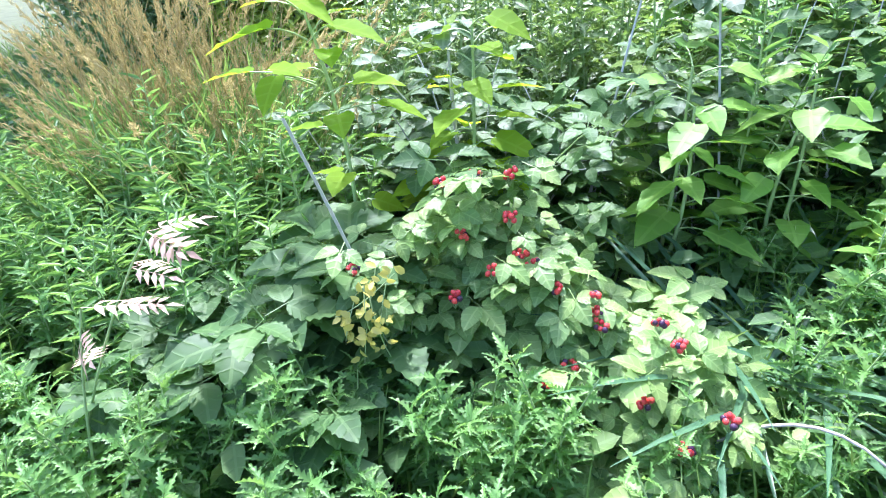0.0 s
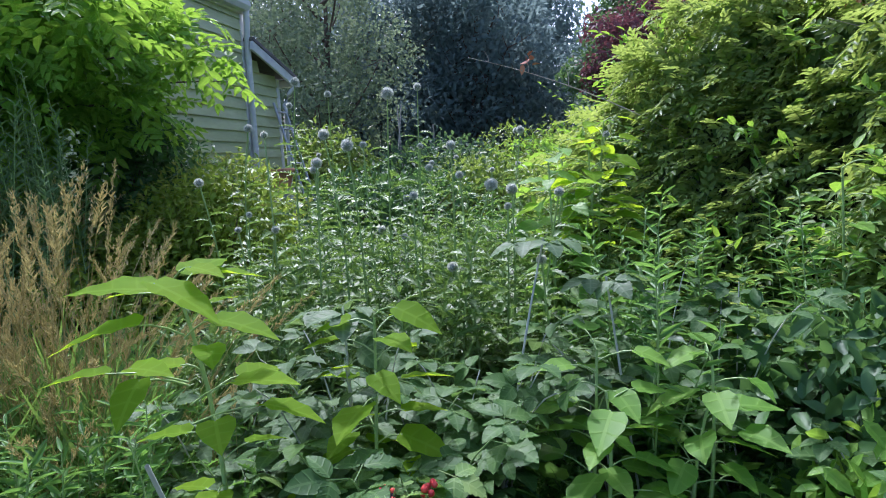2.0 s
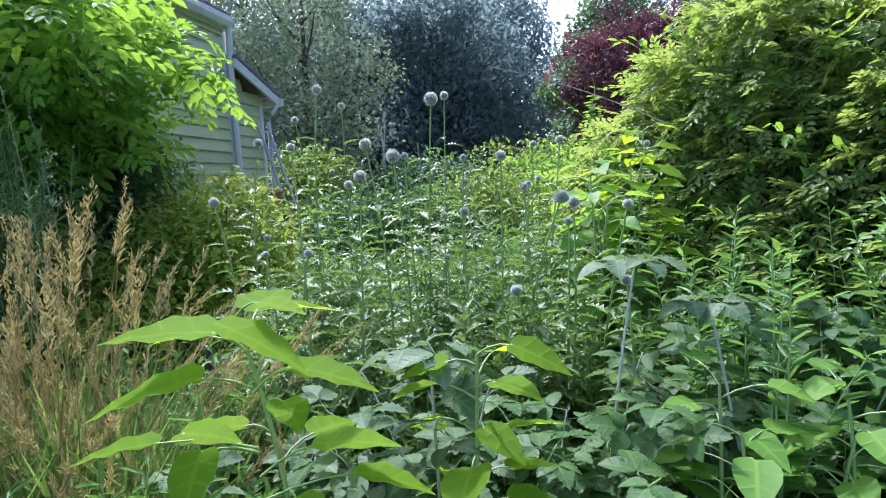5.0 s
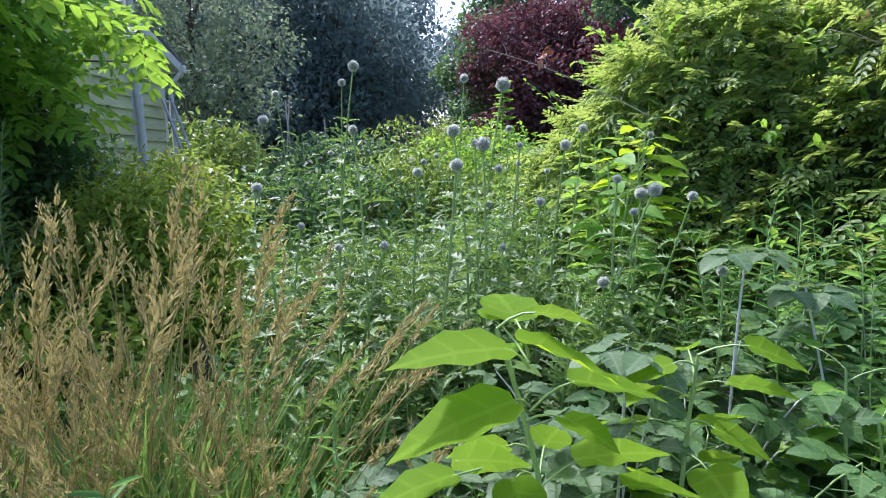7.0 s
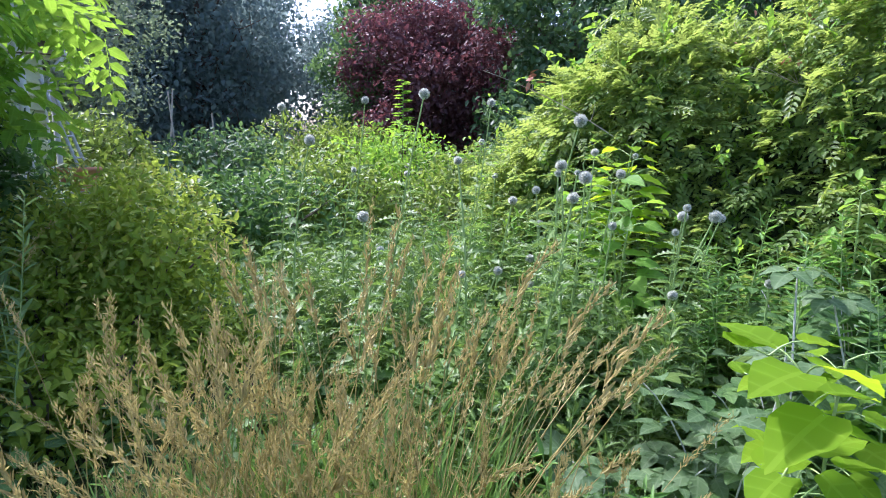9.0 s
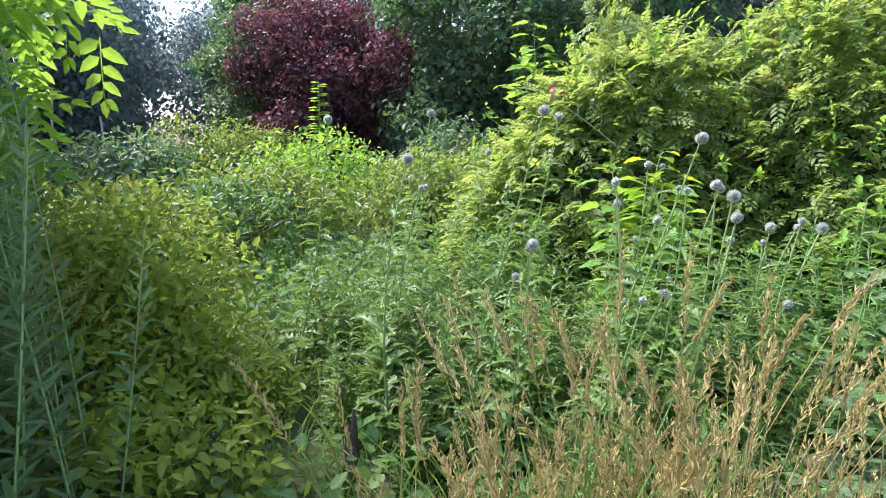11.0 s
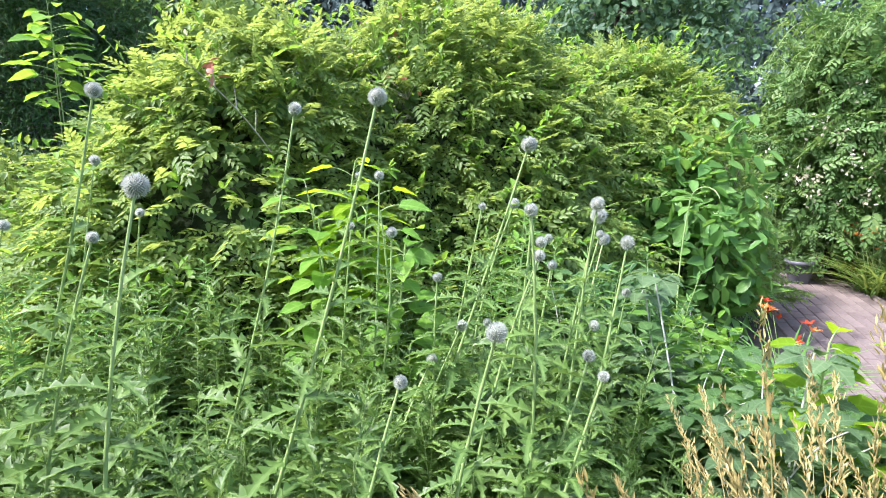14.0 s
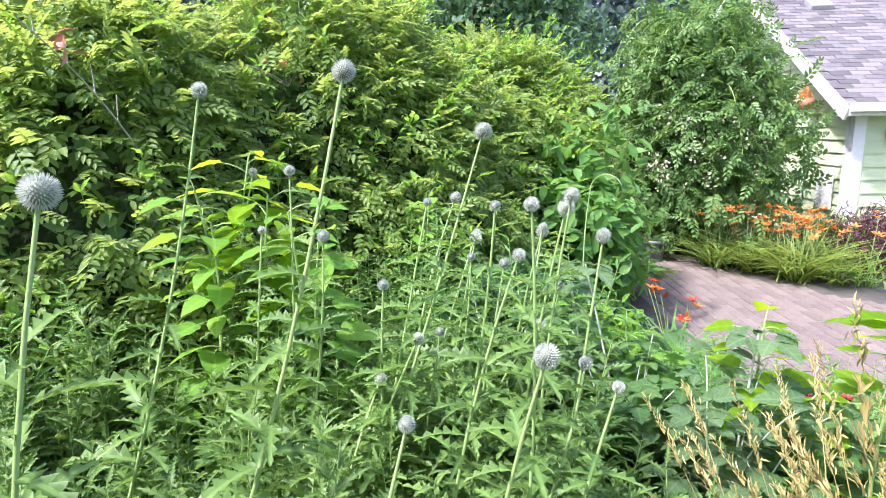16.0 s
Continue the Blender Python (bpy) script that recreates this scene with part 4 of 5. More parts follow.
# ---- heart-leaved saplings ----
def sapling(name, label, x, y, z_top, leaves, size, mat, lean=(0, 0), crown=.3, stems=1, large=()):
    z0 = height(x, y)
    root = root_of(name, x, y, z0, label, "sapling")
    gs, gl = Geo(), Geo()
    for k in range(stems):
        line = arc((0, 0, 0), (lean[0] + rng.normal(0, .05), lean[1] + rng.normal(0, .05), (z_top - z0) * (1 - .12 * k)), (rng.normal(0, .04), rng.normal(0, .04), 0), 9)
        tube(gs, line, .009, .004, 6)
        n = leaves
        u = np.linspace(1 - min(.85, crown / (z_top - z0) * 2), 1, n)
        for i, uu in enumerate(u):
            seg = uu * 8
            j = min(int(seg), 7)
            b_ = line[j] + (line[j + 1] - line[j]) * (seg - j)
            an = i * 2.2 + k
            el = rand(.15, .5)
            pl = size * rand(.35, .75)
            d = unit(np.array((math.cos(an), math.sin(an), el)))
            e_ = b_ + d * pl
            tube(gs, arc(b_, e_, (0, 0, .01), 4), .0028, .002, 4)
            d2 = unit(np.array((math.cos(an + rng.normal(0, .3)), math.sin(an + rng.normal(0, .3)), rand(-.28, .12))))
            scatter(gl, L_HEART, [e_], [d2], [np.array((0, 0, 1)) + rng.normal(0, .22, 3)], size * rand(.7, 1.15) * (1.05 - .35 * (uu - u[0]) / max(1 - u[0], .01)))
    for px, py, pz, dx, dy, dz, ln in large:
        e_ = np.array((px - x, py - y, pz - z0))
        tube(gs, arc((0, 0, min(e_[2] - .05, z_top - z0 - .03)), e_, (0, 0, .01), 4), .003, .002, 4)
        scatter(gl, L_HEART, [e_], [(dx, dy, dz)], [np.array((0, 0, 1)) + rng.normal(0, .1, 3)], ln * .88)
    gs.build("stem", M_STEM, root)
    gl.build("foliage", mat, root)
    return root


sapling("heart_leaf_sapling", "young sapling with large bright heart-shaped leaves", -.31, 1.65, 1.33, 15, .15, M_HEART, (0, 0), .42, 1,
        ((-.37, 1.63, 1.32, -.98, 0, .12, .23), (-.39, 1.57, 1.25, -1, .04, -.16, .24), (-.35, 1.60, 1.34, .85, -.34, -.3, .22), (-.23, 1.63, 1.24, .95, -.3, -.12, .2),
         (-.48, 1.60, 1.13, -1, -.08, 0, .17), (-.45, 1.66, 1.12, .91, -.41, .08, .15), (-.20, 1.66, 1.07, .94, -.29, .15, .2), (-.39, 1.56, 1.12, -.1, -.8, -.4, .15),
         (-.32, 1.78, 1.33, .96, .28, 0, .22), (-.30, 1.72, 1.34, .2, .9, .2, .2), (-.12, 1.62, 1.02, 1, -.3, -.1, .18)))
sapling("heart_leaf_sapling", "low sapling with large heart-shaped leaves", .1, 1.72, 1.2, 32, .18, M_HEART, (.03, 0), .46)
sapling("heart_leaf_sapling", "sapling with glossy light green heart-shaped leaves", .74, 1.78, 1.02, 16, .185, M_BRIGHT, (0, 0), .26, 2)
sapling("heart_leaf_sapling", "sapling with glossy light green heart-shaped leaves", 1.12, 1.82, .98, 14, .18, M_BRIGHT, (0, 0), .26, 2)
sapling("heart_leaf_sapling", "bright yellow-green sapling among the thistles", 1.42, 3.5, 1.8, 18, .21, M_HEART, (0, 0), .32, 2)
sapling("heart_leaf_sapling", "light green broad-leaved sapling among the thistles", 1.25, 3.75, 1.68, 24, .2, M_BRIGHT, (0, 0), .6, 2)
sapling("heart_leaf_sapling", "light green broad-leaved sapling among the thistles", 1.1, 3.3, 1.58, 26, .2, M_BRIGHT, (0, 0), .6, 2)
sapling("heart_leaf_sapling", "slender sapling with light leaves at the mound's foot", 2.1, 2.45, 1.52, 12, .14, M_BRIGHT, (0, 0), .22)
sapling("heart_leaf_sapling", "small light green sapling at the bed's edge", 1.25, 1.45, .72, 10, .12, M_BRIGHT, (0, 0), .2)


def sprig_sapling(x, y, z_top):
    z0 = height(x, y)
    root = root_of("sprig_sapling", x, y, z0, "slender yellow-green sprig standing above the hedge", "sapling")
    gs, gl = Geo(), Geo()
    line = arc((0, 0, 0), (.05, 0, z_top - z0), (0, 0, 0), 8)
    tube(gs, line, .012, .004, 5)
    for i in range(26):
        u = .55 + .45 * i / 25
        b_ = line[0] + (line[-1] - line[0]) * u
        an = i * 1.57
        scatter(gl, L_OVAL, [b_] * 3, [(math.cos(an + q), math.sin(an + q), .3) for q in (-.5, 0, .5)], [(0, 0, 1)] * 3, .26 * (1.25 - u) + .08)
    gs.build("stem", M_STEM, root)
    gl.build("foliage", M_BRIGHT, root)


sprig_sapling(4.0, 10.6, 2.95)


# ---- brambles with berries ----
def berry_cluster(x, y, z, k):
    root = root_of("berry_cluster", x, y, z, "cluster of red raspberries with a few dark ripe ones", "berries", "raspberry clusters")
    for i in range(k):
        an = i * 2.4 + rand(0, 1)
        p_ = np.array((.016 * math.cos(an) * rand(.5, 1.1), .016 * math.sin(an) * rand(.5, 1.1), rand(-.01, .012)))
        ob = new("berry", BERRY)
        ob.parent = root
        ob.location, ob.scale = p_, [rand(.0068, .0088)] * 3
        if rand(0, 1) < .14:
            ob.material_slots[0].link = "OBJECT"
            ob.material_slots[0].material = M_BERRY_DARK
            tagged(ob, "dark ripe berry")
        gs = Geo()
        tube(gs, arc((0, 0, -.035), p_, (0, 0, -.004), 4), .0014, .001, 3)
        gs.build("stalk", M_STEM, root)


def berry_mesh():
    """One knobbly skin of drupelets."""
    g_ = Geo()
    rows, cols = 15, 24
    v = []
    for i in range(rows + 1):
        for j in range(cols):
            a_, b_ = math.pi * i / rows, 2 * math.pi * j / cols
            r = .86 + .14 * abs(math.sin(a_ * 5)) * abs(math.sin(b_ * 4 + (int(a_ * 5 / math.pi) % 2) * .8))
            v.append((r * math.sin(a_) * math.cos(b_), r * math.sin(a_) * math.sin(b_), r * math.cos(a_) * 1.05))
    g_.add(v, [(i * cols + j, i * cols + (j + 1) % cols, (i + 1) * cols + (j + 1) % cols, (i + 1) * cols + j) for i in range(rows) for j in range(cols)])
    ob = g_.build("berry", M_BERRY)
    me = ob.data
    bpy.data.objects.remove(ob)
    return me


BERRY = berry_mesh()


def bramble(x, y, h, reach, n, mat, cane_mat, label, leaf=.16, up=.5):
    z0 = height(x, y)
    root = root_of("raspberry_bush", x, y, z0, label, "raspberry bush", "raspberry bushes")
    gl = Geo()
    for k in range(n):
        gs = Geo()
        an = rand(0, 6.28)
        r_ = reach * rand(.4, 1)
        tip = (r_ * math.cos(an), r_ * math.sin(an), h * rand(.55, 1))
        line = arc((rng.normal(0, .04), rng.normal(0, .04), 0), tip, (0, 0, h * .16), 8)
        tube(gs, line, .0042, .002, 5)
        gs.build("cane", cane_mat, root)
        m_ = 9
        u = np.linspace(.25, 1, m_)
        seg = u * 7
        i = np.minimum(seg.astype(int), 6)
        p_ = line[i] + (line[i + 1] - line[i]) * (seg - i)[:, None]
        bn = np.arange(m_) * 2.4 + rand(0, 6)
        d = np.stack([np.cos(bn), np.sin(bn), rand(-.1, .5, m_)], 1)
        scatter(gl, L_TRI, p_, d, np.array((0, 0, 1)) + rng.normal(0, .28, (m_, 3)), leaf * rand(.7, 1.2, m_))
    gl.build("foliage", mat, root)


bramble(.22, 1.5, 0.47, .34, 12, M_RASP_LIGHT, M_STEM, "raspberry bush with serrated green leaves and berries", .15)
bramble(.52, 1.38, 0.36, .32, 12, M_RASP_LIGHT, M_STEM, "raspberry bush with serrated green leaves and berries", .14)
bramble(.68, 1.25, 0.26, .22, 6, M_RASP_LIGHT, M_STEM, "raspberry bush with serrated green leaves and berries", .13)
bramble(.38, 1.15, 0.24, .22, 8, M_RASP_LIGHT, M_STEM, "raspberry bush with serrated green leaves and berries", .12)
bramble(.4, 1.7, .5, .26, 6, M_RASP, M_STEM, "raspberry bush with serrated green leaves", .15)
bramble(.16, 1.78, .72, .4, 13, M_RASP, M_STEM, "raspberry bush with serrated green leaves", .16)
bramble(.45, 1.0, .18, .2, 8, M_RASP_LIGHT, M_STEM, "raspberry bush with serrated green leaves and berries", .11)
bramble(-.38, 1.28, .55, .36, 14, M_RASP, M_STEM, "raspberry bush with broad dark leaves", .235)
bramble(-.1, 1.15, .34, .28, 9, M_RASP, M_STEM, "raspberry bush with broad dark leaves", .2)
bramble(-.62, 1.15, .36, .3, 9, M_RASP, M_STEM, "raspberry bush with broad dark leaves", .2)
for x, y, h, r_ in ((.06, 2.0, .85, .32), (.5, 2.05, .8, .32), (.95, 2.1, .85, .35), (1.4, 2.1, .9, .35), (-.35, 2.1, .7, .3), (1.55, 1.6, .7, .35), (.3, 1.95, .72, .3), (1.2, 2.4, .95, .3)):
    pale = x in (.06, .95, -.35)
    bramble(x, y, h, r_, 8, M_RASP_PALE if pale else M_RASP, M_CANE, "bramble with pale bluish canes and grey-green leaves" if pale else "bramble with pale canes and green serrated leaves", .15)


def long_cane(p0, p1, sag, leaves=4):
    root = root_of("bramble_cane", *p0, "pale blue waxy bramble cane", "cane", "bramble canes")
    q = np.array(p1) - np.array(p0)
    line = arc((0, 0, 0), q, sag, 9)
    gs, gl = Geo(), Geo()
    tube(gs, line, .0052, .0036, 7)
    gs.build("cane", M_CANE, root)
    if leaves:
        an = np.arange(leaves) * 1.6
        scatter(gl, L_TRI, [line[-1]] * leaves, np.stack([np.cos(an), np.sin(an), np.full(leaves, -.1)], 1), np.array((0, 0, 1)) + rng.normal(0, .2, (leaves, 3)), rand(.13, .2, leaves))
        gl.build("foliage", M_RASP_PALE, root)


long_cane((-.1, 1.42, .19), (-.165, 1.03, 1.17), (.01, 0, .0), 0)
long_cane((.08, 1.95, .25), (.06, 1.86, 1.2), (0, 0, 0), 4)
long_cane((.52, 2.0, .26), (.72, 2.15, 1.33), (-.02, 0, 0), 4)
long_cane((1.0, 1.9, .25), (.92, 2.1, 1.2), (0, 0, 0), 5)
CLUSTERS = [(0.14, 1.35, 0.72), (0.22, 1.3, 0.64), (0.12, 1.25, 0.59), (0.26, 1.39, 0.75), (0.08, 1.42, 0.83), (0.29, 1.33, 0.67), (0.38, 1.27, 0.6), (0.47, 1.25, 0.6), (0.49, 1.2, 0.54), (0.62, 1.18, 0.57), (0.66, 1.14, 0.54), (0.36, 1.12, 0.42), (0.41, 1.15, 0.46), (0.58, 1.06, 0.43), (0.74, 0.98, 0.46), (0.36, 0.96, 0.25), (0.26, 1.46, 0.84), (0.17, 1.45, 0.84), (-0.13, 1.24, 0.69), (0.65, 0.96, 0.38), (0.32, 1.32, 0.65), (0.47, 1.23, 0.56)]
for i, (x, y, z) in enumerate(CLUSTERS):
    berry_cluster(x, y - .05, z + .04, 7 + i % 4)


def fruiting_bush(x, y, tips):
    """Canes that arch to the berry clusters, each with small light leaves."""
    z0 = height(x, y)
    root = root_of("raspberry_bush", x, y, z0, "fruiting raspberry bush with small light green leaves", "raspberry bush", "raspberry bushes")
    gl = Geo()
    for tx, ty, tz in tips:
        for k in range(3):
            gs = Geo()
            tip = np.array((tx - x, ty - y + .01, tz - z0 - .045)) + (rng.normal(0, .055, 3) if k else 0)
            line = arc((rng.normal(0, .04), rng.normal(0, .04), 0), tip, (0, 0, .1), 8)
            tube(gs, line, .003, .0016, 5)
            gs.build("cane", M_STEM, root)
            m_ = 16
            q = line[-1] + (line[3] - line[-1]) * (np.linspace(0, 1, m_) ** 1.3)[:, None] + rng.normal(0, .035, (m_, 3)) + np.array((0, -.01, -.005))
            bn = rand(0, 6.28, m_)
            scatter(gl, L_TRI, q, np.stack([np.cos(bn), np.sin(bn) - .3, rand(-.35, .25, m_)], 1), np.array((0, -.25, 1)) + rng.normal(0, .28, (m_, 3)), rand(.075, .125, m_))
    gl.build("foliage", M_RASP_LIGHT, root)


for bx, by in ((.18, 1.5), (.42, 1.36), (.68, 1.22)):
    fruiting_bush(bx, by, [c for c in CLUSTERS if min(((.18, 1.5), (.42, 1.36), (.68, 1.22)), key=lambda b_: (b_[0] - c[0]) ** 2 + (b_[1] - c[1]) ** 2) == (bx, by)])


# ---- small plants of the first bed ----
def strap_clump(x, y, n, size, mat, label, name="daylily_clump", category="daylily", spread=.1, flowers=0, petal=None, fh=.6, single=False):
    z0 = height(x, y)
    root = root_of(name, x, y, z0, label, category, category + " clumps")
    g_ = Geo()
    an = rand(0, 6.28, n)
    d = np.stack([np.cos(an) * .75, np.sin(an) * .75, rand(.7, 1.6, n)], 1)
    foot, face, ln = np.stack([rng.normal(0, spread, n), rng.normal(0, spread, n), np.zeros(n)], 1), np.stack([-np.cos(an), -np.sin(an), np.full(n, 1.2)], 1), size * rand(.6, 1.1, n)
    if single:
        for i in range(n):
            g_ = Geo()
            scatter(g_, L_STRAP, foot[i], d[i], face[i], ln[i])
            g_.build("leaf", mat, root)
    else:
        scatter(g_, L_STRAP, foot, d, face, ln)
        g_.build("foliage", mat, root)
    for _ in range(flowers):
        gs = Geo()
        tip = np.array((rng.normal(0, spread * 1.8), rng.normal(0, spread * 1.8), fh * rand(.75, 1.2)))
        tube(gs, arc((0, 0, 0), tip, (0, 0, .02), 6), .004, .003, 4)
        st = gs.build("flower_stalk", M_STEM, root)
        for _b in range(2):
            gp = Geo()
            c = tip + rng.normal(0, .025, 3)
            bn = np.arange(6) * math.pi / 3 + rand(0, 1)
            tilt = rng.normal(0, .5, 2)
            scatter(gp, leaf_shape([(0, .06), (.4, .17), (.8, .13), (1, .02)], .2, .45), [c] * 6, np.stack([np.cos(bn) + tilt[0], np.sin(bn) + tilt[1], np.full(6, 1.15)], 1), np.stack([-np.cos(bn), -np.sin(bn), np.full(6, 1.0)], 1), .062)
            gp.build("flower", M_ORANGE if _b and petal is M_RED else petal, st, "open lily flower with six petals")
    return root


strap_clump(.95, 1.4, 90, .68, M_STRAP, "clump of arching dark green strap leaves", spread=.12, single=True)
strap_clump(1.25, 1.25, 40, .5, M_STRAP, "clump of arching dark green strap leaves", spread=.12, single=True)


def fern(x, y, n, size):
    root = root_of("fern", x, y, height(x, y), "light green fern with feathery fronds", "fern", "ferns")
    for i in range(n):
        g_ = Geo()
        an = i * 2 * math.pi / n + rand(-.2, .2)
        scatter(g_, L_FERN, np.zeros((1, 3)), [(math.cos(an), math.sin(an), rand(.5, 1.0))], [(-math.cos(an), -math.sin(an), 1.1)], size * rand(.75, 1.15))
        g_.build("frond", M_MUG, root)


for x, y, n, s in ((.74, .88, 9, .42), (.92, .94, 9, .44), (.7, 1.08, 8, .4), (1.12, 1.02, 8, .4), (.35, 1.62, 7, .3)):
    fern(x, y, n, s)


def pinnate_spray(p0, p1, n, mat, label, size=.2):
    root = root_of("leaf_spray", *p0, label, "shoot", "")
    q = np.array(p1) - np.array(p0)
    line = arc((0, 0, 0), q, (0, 0, .06), 8)
    gs, gl = Geo(), Geo()
    tube(gs, line, .004, .0025, 5)
    gs.build("stem", M_STEM, root)
    for i in range(n):
        an = math.atan2(q[1], q[0]) + rng.normal(0, 1.0)
        scatter(gl, L_PINK if mat is M_PINK else L_PINNATE, [line[-1 - i % 3]], [(math.cos(an), math.sin(an), rand(-.6, .25))], [np.array((0, 0, 1)) + rng.normal(0, .3, 3)], size * rand(.7, 1.15))
    gl.build("foliage", mat, root)


pinnate_spray((-.95, .92, .14), (-.5, .98, .95), 7, M_PINK, "arching shoot with pinkish young leaflets", .12)
pinnate_spray((-.8, .8, .1), (-.64, .88, .82), 3, M_PINK, "arching shoot with pinkish young leaflets", .13)


def hanging_stems(x, y, z, n):
    root = root_of("yellow_creeper", x, y, z, "hanging creeper stems with tiny round yellow leaves", "creeper")
    for i in range(n):
        gs, gl = Geo(), Geo()
        line = arc((rng.normal(0, .02), rng.normal(0, .02), 0), (rng.normal(0, .06), -.04 + rng.normal(0, .02), -rand(.1, .24)), (0, -.03, 0), 8)
        tube(gs, line, .0016, .001, 4)
        st = gs.build("stem", M_STEM, root)
        k = 13
        q = line[rng.integers(0, 8, k)] + rng.normal(0, .012, (k, 3))
        scatter(gl, L_TINY, q, rng.normal(0, 1, (k, 3)), rng.normal(0, .5, (k, 3)) + np.array((0, -.6, .7)), rand(.018, .034, k))
        gl.build("foliage", M_YELLOW, st)


hanging_stems(-.04, 1.1, .76, 4)
hanging_stems(-.08, 1.1, .72, 2)
pinnate_spray((.1, 1.55, .2), (.2, 1.5, .72), 5, M_MUG, "spray of paired green leaflets", .24)

# dead arching twig over the mound
g = Geo()
twig_line = arc((.25, 0, -.35), (-1.16, .15, .22), (0, 0, .06), 12)
tube(g, twig_line, .0055, .002, 5)
for b0 in twig_line[4:11:2]:
    tube(g, arc(b0, b0 + np.array((rng.normal(0, .04), 0, rand(.06, .15))), (.01, 0, 0), 4), .003, .0012, 4)
ob = g.build("dead_twig", M_TWIG)
ob.location = (1.92, 4.0, 2.05)
g = Geo()
scatter(g, L_OVAL, twig_line[8] + np.array((0, 0, .07)) + rng.normal(0, .03, (6, 3)), rng.normal(0, 1, (6, 3)), rng.normal(0, 1, (6, 3)), .07)
g.build("withered_foliage", M_TERRA, ob, "a few orange leaves")
tagged(ob, "bare grey arching twig standing out of the vines", "twig")
g = Geo()
tube(g, arc((0, 0, 0), (.42, -.22, .0), (0, 0, .2), 12), .0045, .003, 5)
ob = g.build("dead_twig", M_TWIG)
ob.location = (.72, 1.02, .3)
tagged(ob, "dry arching bramble stem over the strap leaves", "twig")
# bright saplings and odd shoots out of the vines
sapling("heart_leaf_sapling", "broad-leaved sapling rising behind the vine mound", 5.13, 6.91, 3.5, 22, .3, M_BRIGHT, (0, 0), .5, 2)
for x, y, z in ((3.0, 3.6, 2.45), (3.3, 3.3, 2.6), (2.8, 3.2, 2.2)):
    g = Geo()
    for i in range(7):
        tube(g, arc((0, 0, 0), (rng.normal(-.08, .12), rng.normal(0, .15), rand(.05, .3)), (rng.normal(0, .05), rng.normal(0, .05), 0), 6), .003, .0012, 4)
    tw = g.build("dry_vine", M_TWIG)
    tw.location = (x, y, z)
    tagged(tw, "dry brown vine stems among the green leaves", "twigs")
    g = Geo()
    scatter(g, L_OVAL, rng.normal(0, .09, (9, 3)) + np.array((-.05, 0, .12)), rng.normal(0, 1, (9, 3)), rng.normal(0, 1, (9, 3)), rand(.04, .07, 9))
    g.build("withered_foliage", M_TERRA, tw, "withered orange leaves")
g = Geo()
an = np.linspace(0, 5.2, 16)
tube(g, np.stack([.02 + .13 * np.cos(an) * (1 - .05 * an), -.02 * an, .1 + .08 * np.sin(an)], 1), .004, .002, 5)
tube(g, arc((.0, .1, -.75), (.15, 0, .1), (.05, 0, 0), 8), .005, .004, 5)
ob = g.build("tendril", M_STEM)
ob.location = (1.6, 1.5, 1.45)
tagged(ob, "pale curling tendril above the bed", "tendril")
g = Geo()
tube(g, arc((0, 0, -.5), (0, 0, 10.6), (0, 0, 0), 4), .14, .11, 10)
ob = g.build("utility_pole", M_BARK)
ob.location = (3.4, 29.5, height(3.4, 29.5))
tagged(ob, "dark wooden utility pole behind the wood edge", "pole")
g = Geo()
box(g, (-.9, -.06, 10.0), (.9, .06, 10.12))
g.build("crossarm", M_BARK, ob)

# charred stump by the grass track
g = Geo()
for i in range(5):
    tube(g, arc((rng.normal(0, .03), rng.normal(0, .03), -.05), (rng.normal(0, .03), rng.normal(0, .03), rand(.28, .42)), (0, 0, 0), 4), .014, .008, 5)
ob = g.build("dead_stump", M_BARK)
ob.location = (-.95, 3.75, height(-.95, 3.75))
tagged(ob, "dark broken stump of dead stems beside the grass track", "stump")

# ---- paved walk ----
def in_walk(x, y):
    left = .5 - .347 * (x - 1.0)
    right = -3.6 + (x - 1.0) * .39 if x < 4.2 else -2.35 - .1 * (x - 4.2)
    return .75 < x < 7.1 and right < y < left


walk_root = root_of("paved_walk", 3.5, -1.5, 0, "worn pinkish clay paver walk with sandy joints", "walk", kind="structure")
g = Geo()
box(g, (.75 - 3.5, -3.7 + 1.5, -.02), (7.1 - 3.5, .6 + 1.5, .012))
g.build("joint_bed", M_JOINT, walk_root)


def paver_mesh(lx, ly, lz=.045):
    g_ = Geo()
    b_ = .006
    lo = [(-lx / 2, -ly / 2, 0), (lx / 2, -ly / 2, 0), (lx / 2, ly / 2, 0), (-lx / 2, ly / 2, 0)]
    mid = [(x, y, lz - b_) for x, y, _ in lo]
    top = [(x - math.copysign(b_, x), y - math.copysign(b_, y), lz) for x, y, _ in lo]
    g_.add(lo + mid + top, [(r * 4 + i, r * 4 + (i + 1) % 4, r * 4 + 4 + (i + 1) % 4, r * 4 + 4 + i) for r in range(2) for i in range(4)] + [(8, 9, 10, 11)])
    ob_ = g_.build("paver", M_PAVER, smooth=False)
    me_ = ob_.data
    bpy.data.objects.remove(ob_)
    return me_


